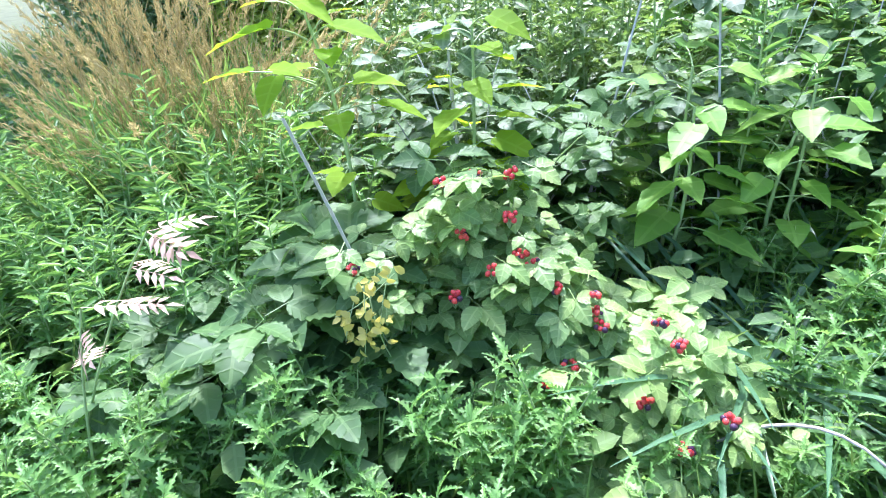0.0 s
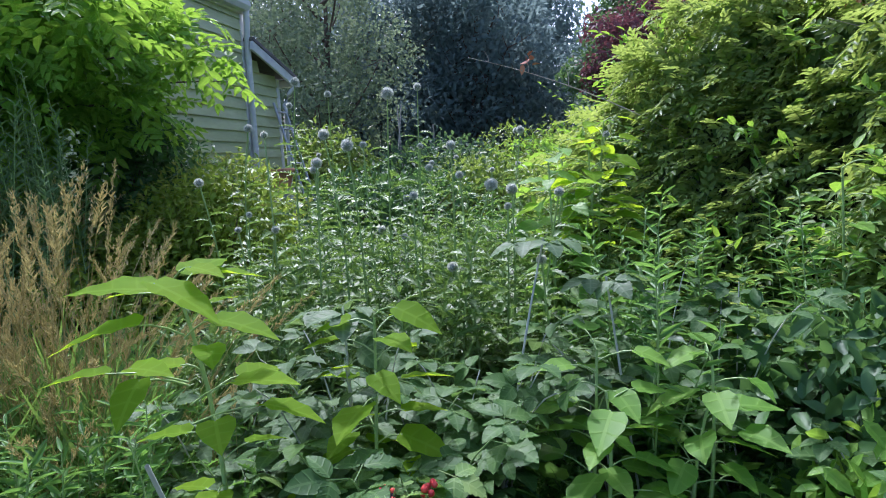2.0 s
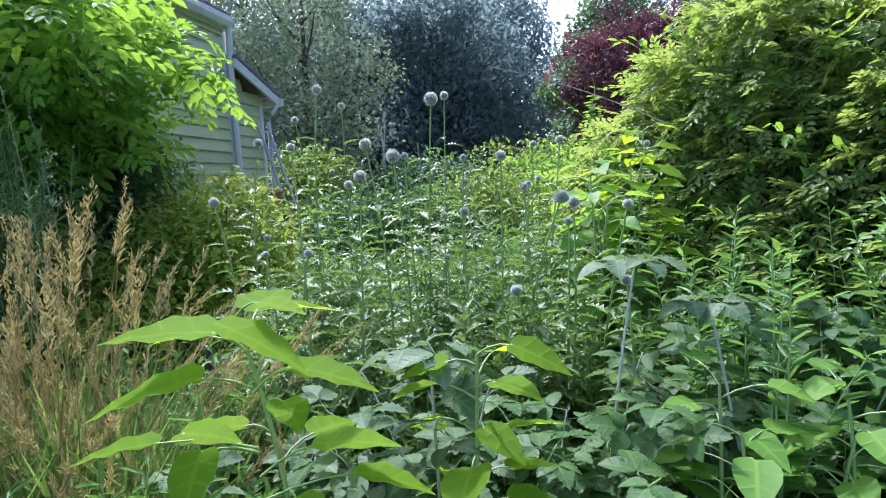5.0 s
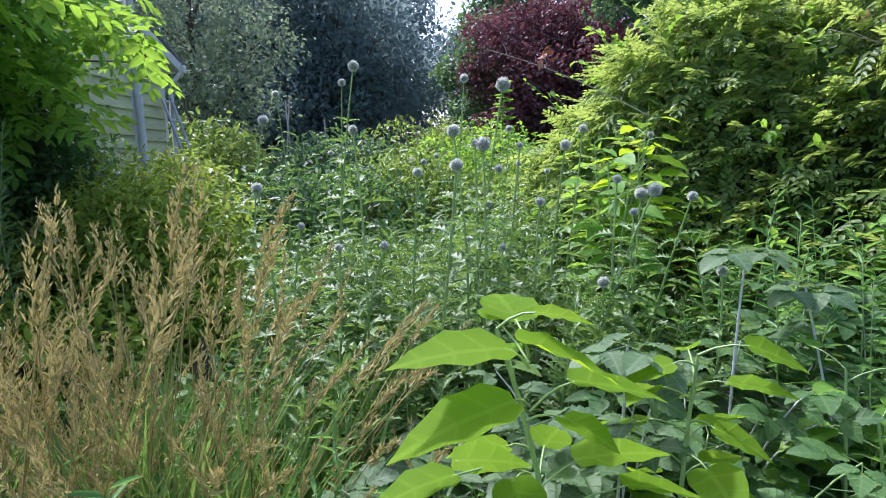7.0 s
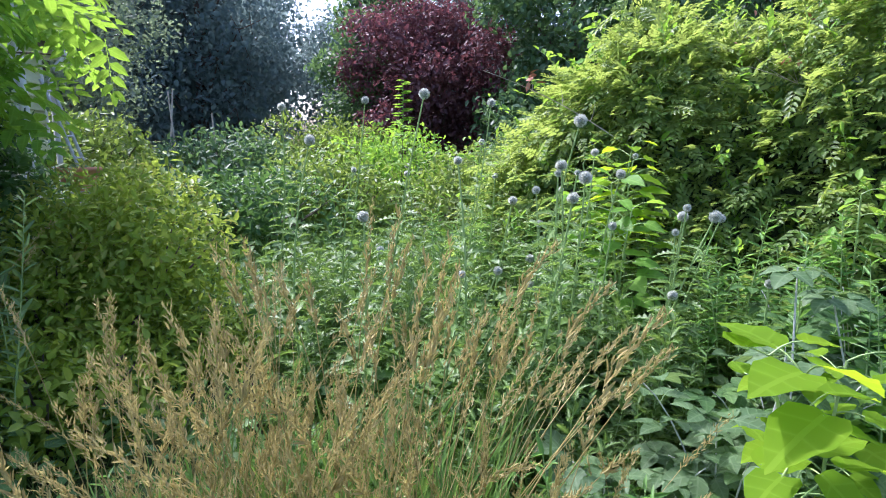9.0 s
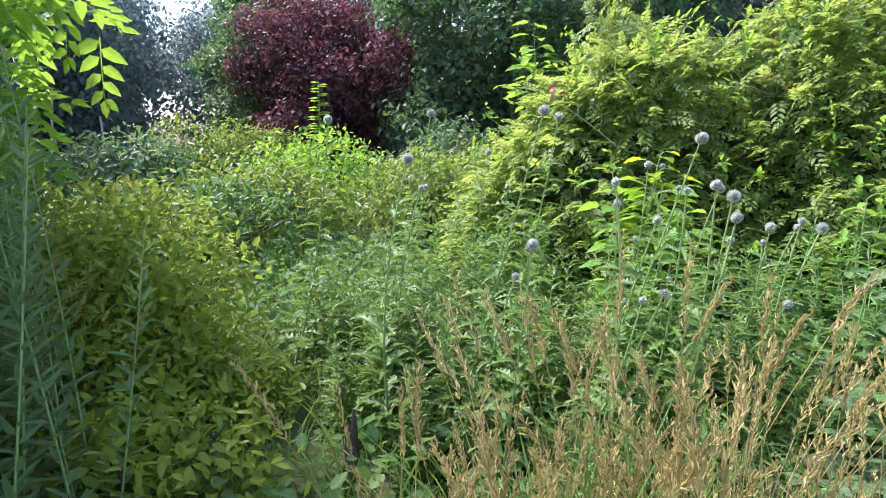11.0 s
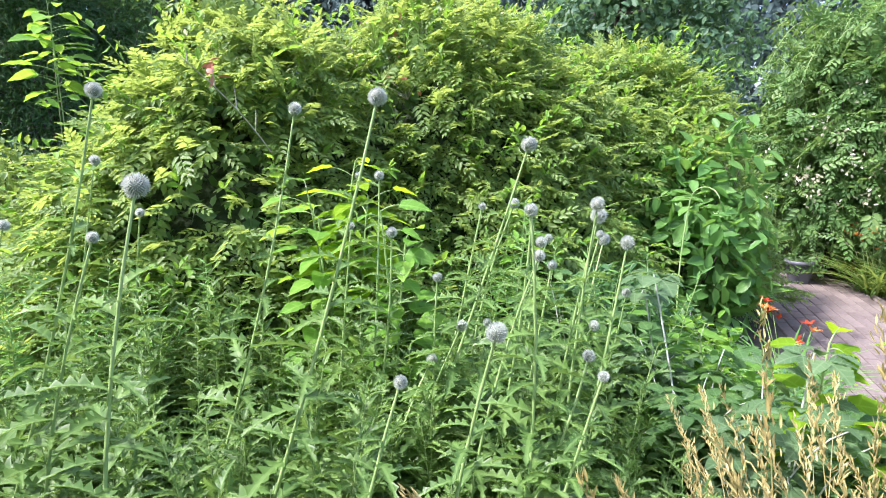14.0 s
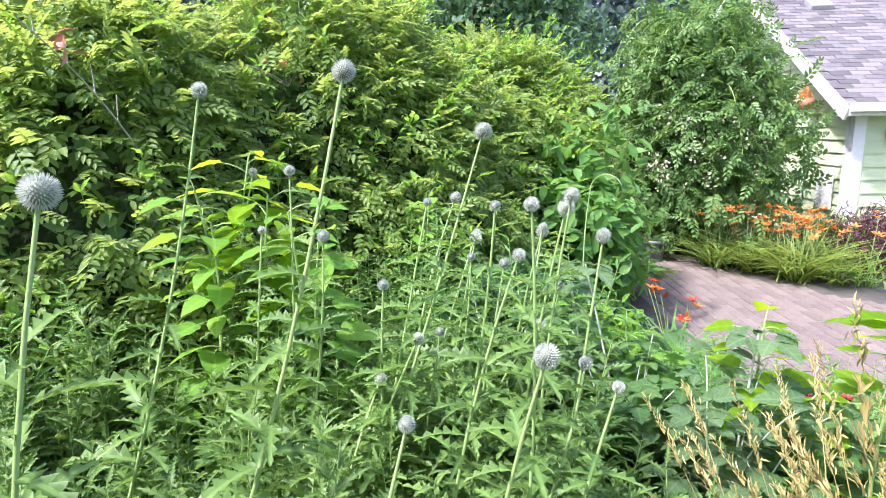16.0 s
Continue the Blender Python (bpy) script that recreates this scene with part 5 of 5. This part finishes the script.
PAVER = paver_mesh(.232, .112)
rest, count = Geo(), 0
ca, sa = math.cos(-.34), math.sin(-.34)
cells = []
for r in range(-34, 34):
    for c in range(-18, 18):
        px, py = (c + .5 * (r % 2)) * .24, r * .12
        x, y = 3.5 + px * ca - py * sa, -1.5 + px * sa + py * ca
        if in_walk(x, y):
            cells.append((x, y))
cells.sort(key=lambda q: abs(q[0] - 3.8) + abs(q[1] + 1.6))
for x, y in cells:
    zz = rand(-.026, -.02)
    rz = -.34 + rng.normal(0, .02)
    if count < 300:
        ob = new("paver", PAVER)
        ob.parent = walk_root
        ob.matrix_basis = Matrix.Translation((x - 3.5, y + 1.5, zz)) @ Matrix.Rotation(rz, 4, "Z")
        count += 1
    else:
        box(rest, (-.115, -.055, 0), (.115, .055, .045), Matrix.Translation((x - 3.5, y + 1.5, zz)) @ Matrix.Rotation(rz, 4, "Z"))
tagged(rest.build("paving", M_PAVER, walk_root, smooth=False), kind="stuff")

# ---- lily bed, pots, bush and maple by the second house ----
for i in range(26):
    u = rand(0, .9)
    x, y = 5.35 - 1.95 * u + rng.normal(0, .1), -2.15 - .75 * u - rand(.1, .75)
    strap_clump(x, y, 30, .8, M_LILY if i % 4 else M_GRASS, "daylily clump with arching leaves and orange flowers", spread=.07, flowers=3, petal=M_ORANGE, fh=.72)
strap_clump(2.03, .57, 60, .62, M_MUG, "daylily with dark red and yellow flowers", spread=.07, flowers=5, petal=M_RED, fh=.62)


def pot(x, y, r, h, mat, label, plant=True):
    root = root_of("plant_pot", x, y, .02, label, "pot")
    g_ = Geo()
    prof = [(.72, 0), (.98, h * .82), (1.08, h * .83), (1.08, h), (.96, h), (.9, h * .85)]
    k = 18
    v = [(r * q * math.cos(2 * math.pi * i / k), r * q * math.sin(2 * math.pi * i / k), z) for q, z in prof for i in range(k)]
    g_.add(v, [(j * k + i, j * k + (i + 1) % k, (j + 1) * k + (i + 1) % k, (j + 1) * k + i) for j in range(len(prof) - 1) for i in range(k)])
    g_.build("pot", mat, root)
    g_ = Geo()
    n = 40
    an = rand(0, 6.28, n)
    scatter(g_, L_OVAL, np.stack([np.cos(an) * r * .5, np.sin(an) * r * .5, np.full(n, h * .9)], 1), np.stack([np.cos(an), np.sin(an), rand(.2, 1.5, n)], 1), rng.normal(0, .4, (n, 3)) + np.array((0, 0, 1)), rand(.06, .13, n))
    g_.build("plant", M_WEED, root)
    return root


pot(5.58, -1.93, .17, .30, M_POT, "dark grey plastic pot with a small plant")
pot(6.75, -1.75, .19, .28, M_CONCRETE, "round grey planter at the end of the walk")
# stakes, clay pot and pedestal at the back of the garden
for x0, x1, top_z in ((-.12, .1, .85), (.1, .02, .8), (.75, .72, .45)):
    g = Geo()
    tube(g, arc((x0, 0, 0), (x1, .05, 1.15 + top_z), (0, 0, 0), 5), .018, .014, 6)
    st = g.build("garden_stake", M_TWIG)
    st.location = (0.44, 12.36, height(0.44, 12.36) - .05)
    tagged(st, "thin pale wooden garden stake", "stake", "garden stakes")
g = Geo()
box(g, (-.16, -.16, -.05), (.16, .16, .72))
ped = g.build("pedestal", M_CONCRETE, smooth=False)
ped.location = (-1.23, 8.36, height(-1.23, 8.36))
tagged(ped, "plain concrete pedestal among the shrubs", "pedestal")
cp = pot(-1.23, 8.36, .2, .24, M_TERRA, "round terracotta pot on a pedestal")
cp.location.z = height(-1.23, 8.36) + .722

big = shrub("climbing_shrub", "tall climbing shrub with cream and orange blossoms", 6.2, -2.9, 1.55, 1.35, 3.75, M_CLIMB, L_SPRAY, .32, 5400, 18)
g = Geo()
for _ in range(70):
    d0 = unit(np.array((rng.normal(-.6, .5), rng.normal(.5, .6), rng.normal(.1, .5))))
    c = np.array((0, 0, 1.5)) + d0 * np.array((1.45, 1.25, 1.45)) * rand(.85, 1.05)
    k = 9
    scatter(g, L_TINY, c + rng.normal(0, .06, (k, 3)), rng.normal(0, 1, (k, 3)), rng.normal(0, 1, (k, 3)), .05)
# loose shoots that arch out of the crown and hang down
for _ in range(75):
    an = rand(0, 6.28)
    c = np.array((math.cos(an) * 1.15 * rand(.3, 1), math.sin(an) * 1.05 * rand(.3, 1), rand(1.7, 3.5)))
    e = c + np.array((math.cos(an) * rand(.25, .7), math.sin(an) * rand(.25, .7), rand(-.95, .25)))
    line = arc(c, e, (0, 0, .22), 12)
    gs, gl = Geo(), Geo()
    tube(gs, line, .007, .003, 4)
    sh = gs.build("shoot", M_STEM, big)
    k = 34
    q = np.asarray(line)[rng.integers(2, len(line), k)] + rng.normal(0, .035, (k, 3))
    scatter(gl, L_OVATE, q, rng.normal(0, .8, (k, 3)) + np.array((0, 0, -.5)), rng.normal(0, .5, (k, 3)) + np.array((0, 0, 1)), rand(.06, .1, k))
    gl.build("foliage", M_SHRUB if rand(0, 1) < .3 else M_CLIMB, sh)
g.build("blossom", M_WHITE_PETAL, big, "clusters of cream blossoms")
shrub("japanese_maple", "low weeping maple with fine purple leaves", 4.0, -4.25, .65, .6, .85, M_PURPLE, L_LANCE, .08, 5000, 7, "maple")
shrub("border_shrub", "low green border plants by the house", 4.7, -4.2, .8, .6, .6, M_SHRUB, L_OVAL, .07, 3000, 6)
# dark-leaved shrub added to stand for the shaded opening past the walk
shrub("border_shrub", "dark shrub added for the shaded gap at the end of the walk", 8.3, -2.6, 1.3, 1.1, 2.0, M_DARKSHRUB, L_OVAL, .12, 4500, 7)


# ---- houses ----
def board_wall(root, m, x0, x1, z0, z1, step, mat, top=None):
    """Lapped boards on the plane y = 0 of m, facing -y, each a piece."""
    k = int((z1 - z0) / step)
    for i in range(k + 1):
        a_, b_ = z0 + i * step, min(z0 + (i + 1) * step, z1)
        if b_ - a_ < .02:
            continue
        lo, hi = x0, x1
        if top:
            lo, hi = top(b_)
            if hi - lo < .05:
                continue
        g_ = Geo()
        v = [(x, y, z) for x in (lo, hi) for y, z in ((-.034, a_), (0, a_), (0, b_ + .015), (-.008, b_ + .015))]
        v = np.array([m @ Vector(q) for q in v])
        g_.add(v, [(0, 1, 2, 3), (4, 7, 6, 5), (0, 3, 7, 4), (0, 4, 5, 1), (1, 5, 6, 2), (2, 6, 7, 3)])
        g_.build("siding_board", mat, root, smooth=False)


def solid(root, name, mat, lo, hi, m, label=""):
    g_ = Geo()
    box(g_, lo, hi, m)
    ob_ = g_.build(name, mat, root, label, smooth=False)
    bev = ob_.modifiers.new("bevel", "BEVEL")
    bev.width, bev.segments = .006, 2
    return ob_


def left_house():
    root = root_of("sided_house", -1.68, 8.89, 0, "weathered house with sage green lap siding and a lean-to", "house", kind="structure")
    dx, dy = .319, .948
    m = Matrix(((dx, -dy, 0, 0), (dy, dx, 0, 0), (0, 0, 1, 0), (0, 0, 0, 1)))
    solid(root, "wall", M_SIDING_L, (-2.3, .03, .1), (0, .25, 3.75), m)
    solid(root, "end_wall", M_SIDING_L, (-.2, .25, .1), (0, 5, 3.75), m)
    board_wall(root, m @ Matrix.Translation((0, .028, 0)), -2.3, -.03, .95, 3.72, .15, M_SIDING_L)
    solid(root, "foundation", M_CONCRETE, (-2.3, .0, .1), (0, .03, .95), m)
    solid(root, "corner_board", M_GREYTRIM, (-.03, -.005, .5), (.06, .12, 3.72), m)
    solid(root, "soffit", M_GREYTRIM, (-2.3, -.02, 3.72), (.04, .25, 3.76), m)
    g_ = Geo()
    gut = [(-.02, 3.76), (-.1, 3.76), (-.13, 3.82), (-.13, 3.88), (-.11, 3.88), (-.1, 3.8), (-.03, 3.78), (-.02, 3.88)]
    v = [m @ Vector((x, y, z)) for x in (-2.3, .06) for y, z in gut]
    g_.add(np.array(v), [(i, i + 1, 8 + i + 1, 8 + i) for i in range(7)])
    gt = g_.build("gutter", M_GREYTRIM, root, smooth=False)
    gt.modifiers.new("thick", "SOLIDIFY").thickness = .006
    g_ = Geo()
    tube(g_, [m @ Vector(q) for q in ((.03, -.07, 3.78), (.03, -.07, 3.68), (.03, -.06, 3.5), (.03, -.055, 3.35), (.03, -.055, 2.0), (.03, -.055, .8), (.05, -.2, .7))], .042, .042, 8)
    g_.build("downspout", M_GREYTRIM, root)
    roof = solid(root, "roof", M_SHINGLE, (-2.3, -.04, 3.84), (.06, 4.2, 3.96), m @ Matrix.Translation((0, -.04, 3.84)) @ Matrix.Rotation(.5, 4, "X") @ Matrix.Translation((0, .04, -3.84)))
    for i in range(4):
        box_y = .3 + i * .9
        solid(root, "roof_course", M_SHINGLE, (-2.3, box_y, 3.962), (.06, box_y + .85, 3.975), m @ Matrix.Translation((0, -.04, 3.84)) @ Matrix.Rotation(.5, 4, "X") @ Matrix.Translation((0, .04, -3.84)))
    rail = m @ Matrix.Translation((0, .12, 0))
    for zz in (4.02, 4.62):
        solid(root, "rail", M_GREYTRIM, (-2.0, -.02, zz), (-.25, .03, zz + .05), rail)
    for i in range(15):
        solid(root, "baluster", M_GREYTRIM, (-2.0 + i * .122, -.01, 3.9), (-1.97 + i * .122, .02, 4.62), rail)
    solid(root, "rail_post", M_GREYTRIM, (-.33, -.03, 3.9), (-.25, .05, 4.75), rail)
    # lean-to
    slope = .30
    solid(root, "lean_to_wall", M_SIDING_L, (.06, .06, .2), (.96, 2.4, 2.9), m)
    board_wall(root, m @ Matrix.Translation((0, .058, 0)), .07, .92, 1.05, 3.2, .15, M_SIDING_L, lambda z: (.07, min(.92, max(.0, (3.28 - z) / slope))))
    solid(root, "corner_board", M_GREYTRIM, (.92, .03, .6), (1.01, .13, 2.98), m)
    rot = m @ Matrix.Translation((.0, 0, 3.34)) @ Matrix.Rotation(math.atan(slope), 4, "Y")
    solid(root, "lean_to_roof", M_SHINGLE, (0, -.16, .03), (1.26, 2.6, .08), rot)
    solid(root, "rake_board", M_GREYTRIM, (0, -.15, -.1), (1.24, -.11, .025), rot)
    solid(root, "lean_to_gutter", M_GREYTRIM, (1.14, -.2, 2.88), (1.24, 2.6, 2.98), m)
    g_ = Geo()
    tube(g_, [m @ Vector(q) for q in ((1.18, -.14, 2.9), (1.09, -.08, 2.77), (1.04, -.03, 2.62), (1.04, -.03, .8))], .032, .032, 8)
    g_.build("downspout", M_GREYTRIM, root)
    lad = root_of("ladder", -1.68, 8.89, 0, "dull aluminium ladder leaning on the lean-to wall", "ladder")
    base, top_ = np.array((.78, -.55, .8)), np.array((.78, -.03, 2.6))
    for off in (0, .3):
        g_ = Geo()
        tube(g_, [m @ Vector(base + (off - .1, 0, 0)), m @ Vector(top_ + (off - .1, 0, 0))], .022, .022, 6)
        g_.build("rail", M_ALU, lad)
    for i in range(7):
        q = base + (top_ - base) * (i + .5) / 7
        g_ = Geo()
        tube(g_, [m @ Vector(q + (-.1, 0, 0)), m @ Vector(q + (.2, 0, 0))], .014, .014, 6)
        g_.build("rung", M_ALU, lad)


left_house()


def right_house():
    ox, oy = 5.3, -5.15
    root = root_of("cottage", ox, oy, 0, "cottage with pale green siding, white trim and a grey shingle roof", "house", kind="structure")
    m = Matrix(((-.382, .926, 0, 0), (-.926, -.382, 0, 0), (0, 0, 1, 0), (0, 0, 0, 1)))
    pitch = math.atan(.59)
    ez = 2.2
    wall = Geo()
    v = [m @ Vector(q) for x in (.03, .2) for q in ((x, 0, 0), (x, 8.8, 0), (x, 8.8, ez), (x, 4.4, ez + 4.4 * .59), (x, 0, ez))]
    wall.add(np.array(v), [(0, 1, 2, 4), (4, 2, 3, 4), (5, 9, 7, 6), (9, 9, 8, 7), (0, 4, 9, 5), (1, 6, 7, 2), (0, 5, 6, 1), (4, 3, 8, 9), (3, 2, 7, 8)])
    wall.build("gable_wall", M_SIDING_R, root, smooth=False)
    solid(root, "front_wall", M_SIDING_R, (.2, .03, 0), (6.5, .2, ez), m)
    mg = m @ Matrix(((0, 1, 0, .03), (1, 0, 0, 0), (0, 0, 1, 0), (0, 0, 0, 1)))
    board_wall(root, mg, .1, 8.7, .25, 4.7, .2, M_SIDING_R, lambda z: (max(.1, (z - ez) / .59), min(8.7, 8.8 - (z - ez) / .59)))
    board_wall(root, m @ Matrix.Translation((0, .03, 0)), .12, 6.5, .25, ez - .02, .2, M_SIDING_R)
    solid(root, "foundation", M_CONCRETE, (-.01, -.01, 0), (6.5, .03, .25), m)
    solid(root, "corner_board", M_TRIM, (-.012, -.02, .1), (.16, .1, ez), m)
    solid(root, "corner_board", M_TRIM, (-.012, .1, .1), (.03, .2, ez), m)
    rot = m @ Matrix.Translation((0, 0, ez)) @ Matrix.Rotation(pitch, 4, "X")
    ln = 4.4 / math.cos(pitch) + .3
    solid(root, "roof_deck", M_SHINGLE, (-.28, -.32, .03), (6.6, ln - .3, .1), rot)
    solid(root, "rake_board", M_TRIM, (-.31, -.34, -.1), (-.27, ln - .3, .105), rot)
    solid(root, "fascia", M_TRIM, (-.28, -.36, ez - .2), (6.6, -.31, ez - .05), m)
    solid(root, "gutter", M_TRIM, (-.3, -.46, ez - .14), (6.6, -.36, ez - .02), m)
    solid(root, "soffit", M_TRIM, (-.26, -.31, ez - .2), (6.6, .03, ez - .17), m)
    back = m @ Matrix.Translation((0, 8.8, ez)) @ Matrix.Rotation(-pitch, 4, "X")
    solid(root, "roof_deck", M_SHINGLE, (-.28, -ln + .3, .03), (6.6, .32, .1), back)
    solid(root, "rake_board", M_TRIM, (-.31, -ln + .3, -.1), (-.27, .34, .105), back)
    me_, rest_ = None, Geo()
    step, tab = .142, .3
    for r in range(int(ln / step)):
        for c in range(23):
            x = -.28 + (c + .5 * (r % 2)) * tab
            y = -.34 + r * step
            mm = rot @ Matrix.Translation((x + rng.normal(0, .004), y, .104)) @ Matrix.Rotation(-.035, 4, "X")
            if c < 8:
                if me_ is None:
                    g_ = Geo()
                    box(g_, (0, 0, 0), (tab - .008, step * 1.4, .012))
                    ob_ = g_.build("shingle", M_SHINGLE, root, smooth=False)
                    me_ = ob_.data
                else:
                    ob_ = new("shingle", me_)
                    ob_.parent = root
                ob_.matrix_basis = mm
            elif x < 6.3:
                box(rest_, (0, 0, 0), (tab - .008, step * 1.4, .012), mm)
    tagged(rest_.build("shingles", M_SHINGLE, root, smooth=False), kind="stuff")
    solid(root, "roof_vent", M_ALU, (.55, 3.3, .11), (.95, 3.65, .2), rot, "low metal roof vent")
    wing = m @ Matrix.Translation((-.9, 4.4, 3.35))
    solid(root, "wing_fascia", M_TRIM, (-.02, -.35, .32), (1.2, -.3, .45), wing)
    solid(root, "wing_wall", M_SIDING_R, (0, -.02, -3.35), (1.0, 3.5, .3), wing)
    solid(root, "wing_roof", M_SHINGLE, (-.05, -.36, .45), (1.25, 3.7, .52), wing)
    # window high in the gable, dish on the front wall
    solid(root, "window_frame", M_TRIM, (-.03, 3.2, 2.3), (.03, 4.1, 3.5), m)
    solid(root, "window_pane", M_DARKVOID, (-.036, 3.28, 2.38), (-.03, 4.02, 3.42), m)
    solid(root, "shutter", M_POT, (-.03, 2.8, 2.3), (.0, 3.15, 3.5), m)
    sign = solid(root, "wall_trellis", M_GREYTRIM, (-.05, .35, .55), (-.02, .8, 1.15), m, "small weathered white lattice panel")
    g_ = Geo()
    k = 20
    v = [m @ Vector((.62 + r_ * math.cos(2 * math.pi * i / k), y_, 1.72 + r_ * math.sin(2 * math.pi * i / k))) for r_, y_ in ((.19, -.02), (.19, -.06), (.15, -.07), (.13, -.04), (.02, -.045)) for i in range(k)]
    g_.add(np.array(v), [(j * k + i, j * k + (i + 1) % k, (j + 1) * k + (i + 1) % k, (j + 1) * k + i) for j in range(4) for i in range(k)])
    g_.build("wall_plaque", M_GREYTRIM, root, "round grey plaque on the siding")


right_house()


def hanging_pot(x, y, z):
    root = root_of("hanging_pot", x, y, z, "terracotta wall pot hanging on the cottage gable", "pot")
    g_ = Geo()
    k = 14
    prof = [(.02, -.12), (.1, -.1), (.15, 0), (.17, .1), (.15, .1), (.12, .0)]
    v = [(r * math.cos(2 * math.pi * i / k), r * math.sin(2 * math.pi * i / k), q) for r, q in prof for i in range(k)]
    g_.add(v, [(j * k + i, j * k + (i + 1) % k, (j + 1) * k + (i + 1) % k, (j + 1) * k + i) for j in range(len(prof) - 1) for i in range(k)])
    g_.build("bowl", M_TERRA, root)
    g_ = Geo()
    n = 46
    scatter(g_, L_OVAL, rng.normal(0, .07, (n, 3)) + np.array((0, 0, .12)), rng.normal(0, 1, (n, 3)) + np.array((0, 0, .6)), rng.normal(0, .5, (n, 3)) + np.array((0, 0, 1)), .09)
    g_.build("plant", M_ORANGE, root, "orange flowers")


hanging_pot(6.35, -5.3, 2.2)

shrub("privet_shrub", "low yellow-green shrub beside the grass track", -1.02, 4.72, .42, .36, .36, M_PRIVET, L_OVATE, .06, 3500, 7)
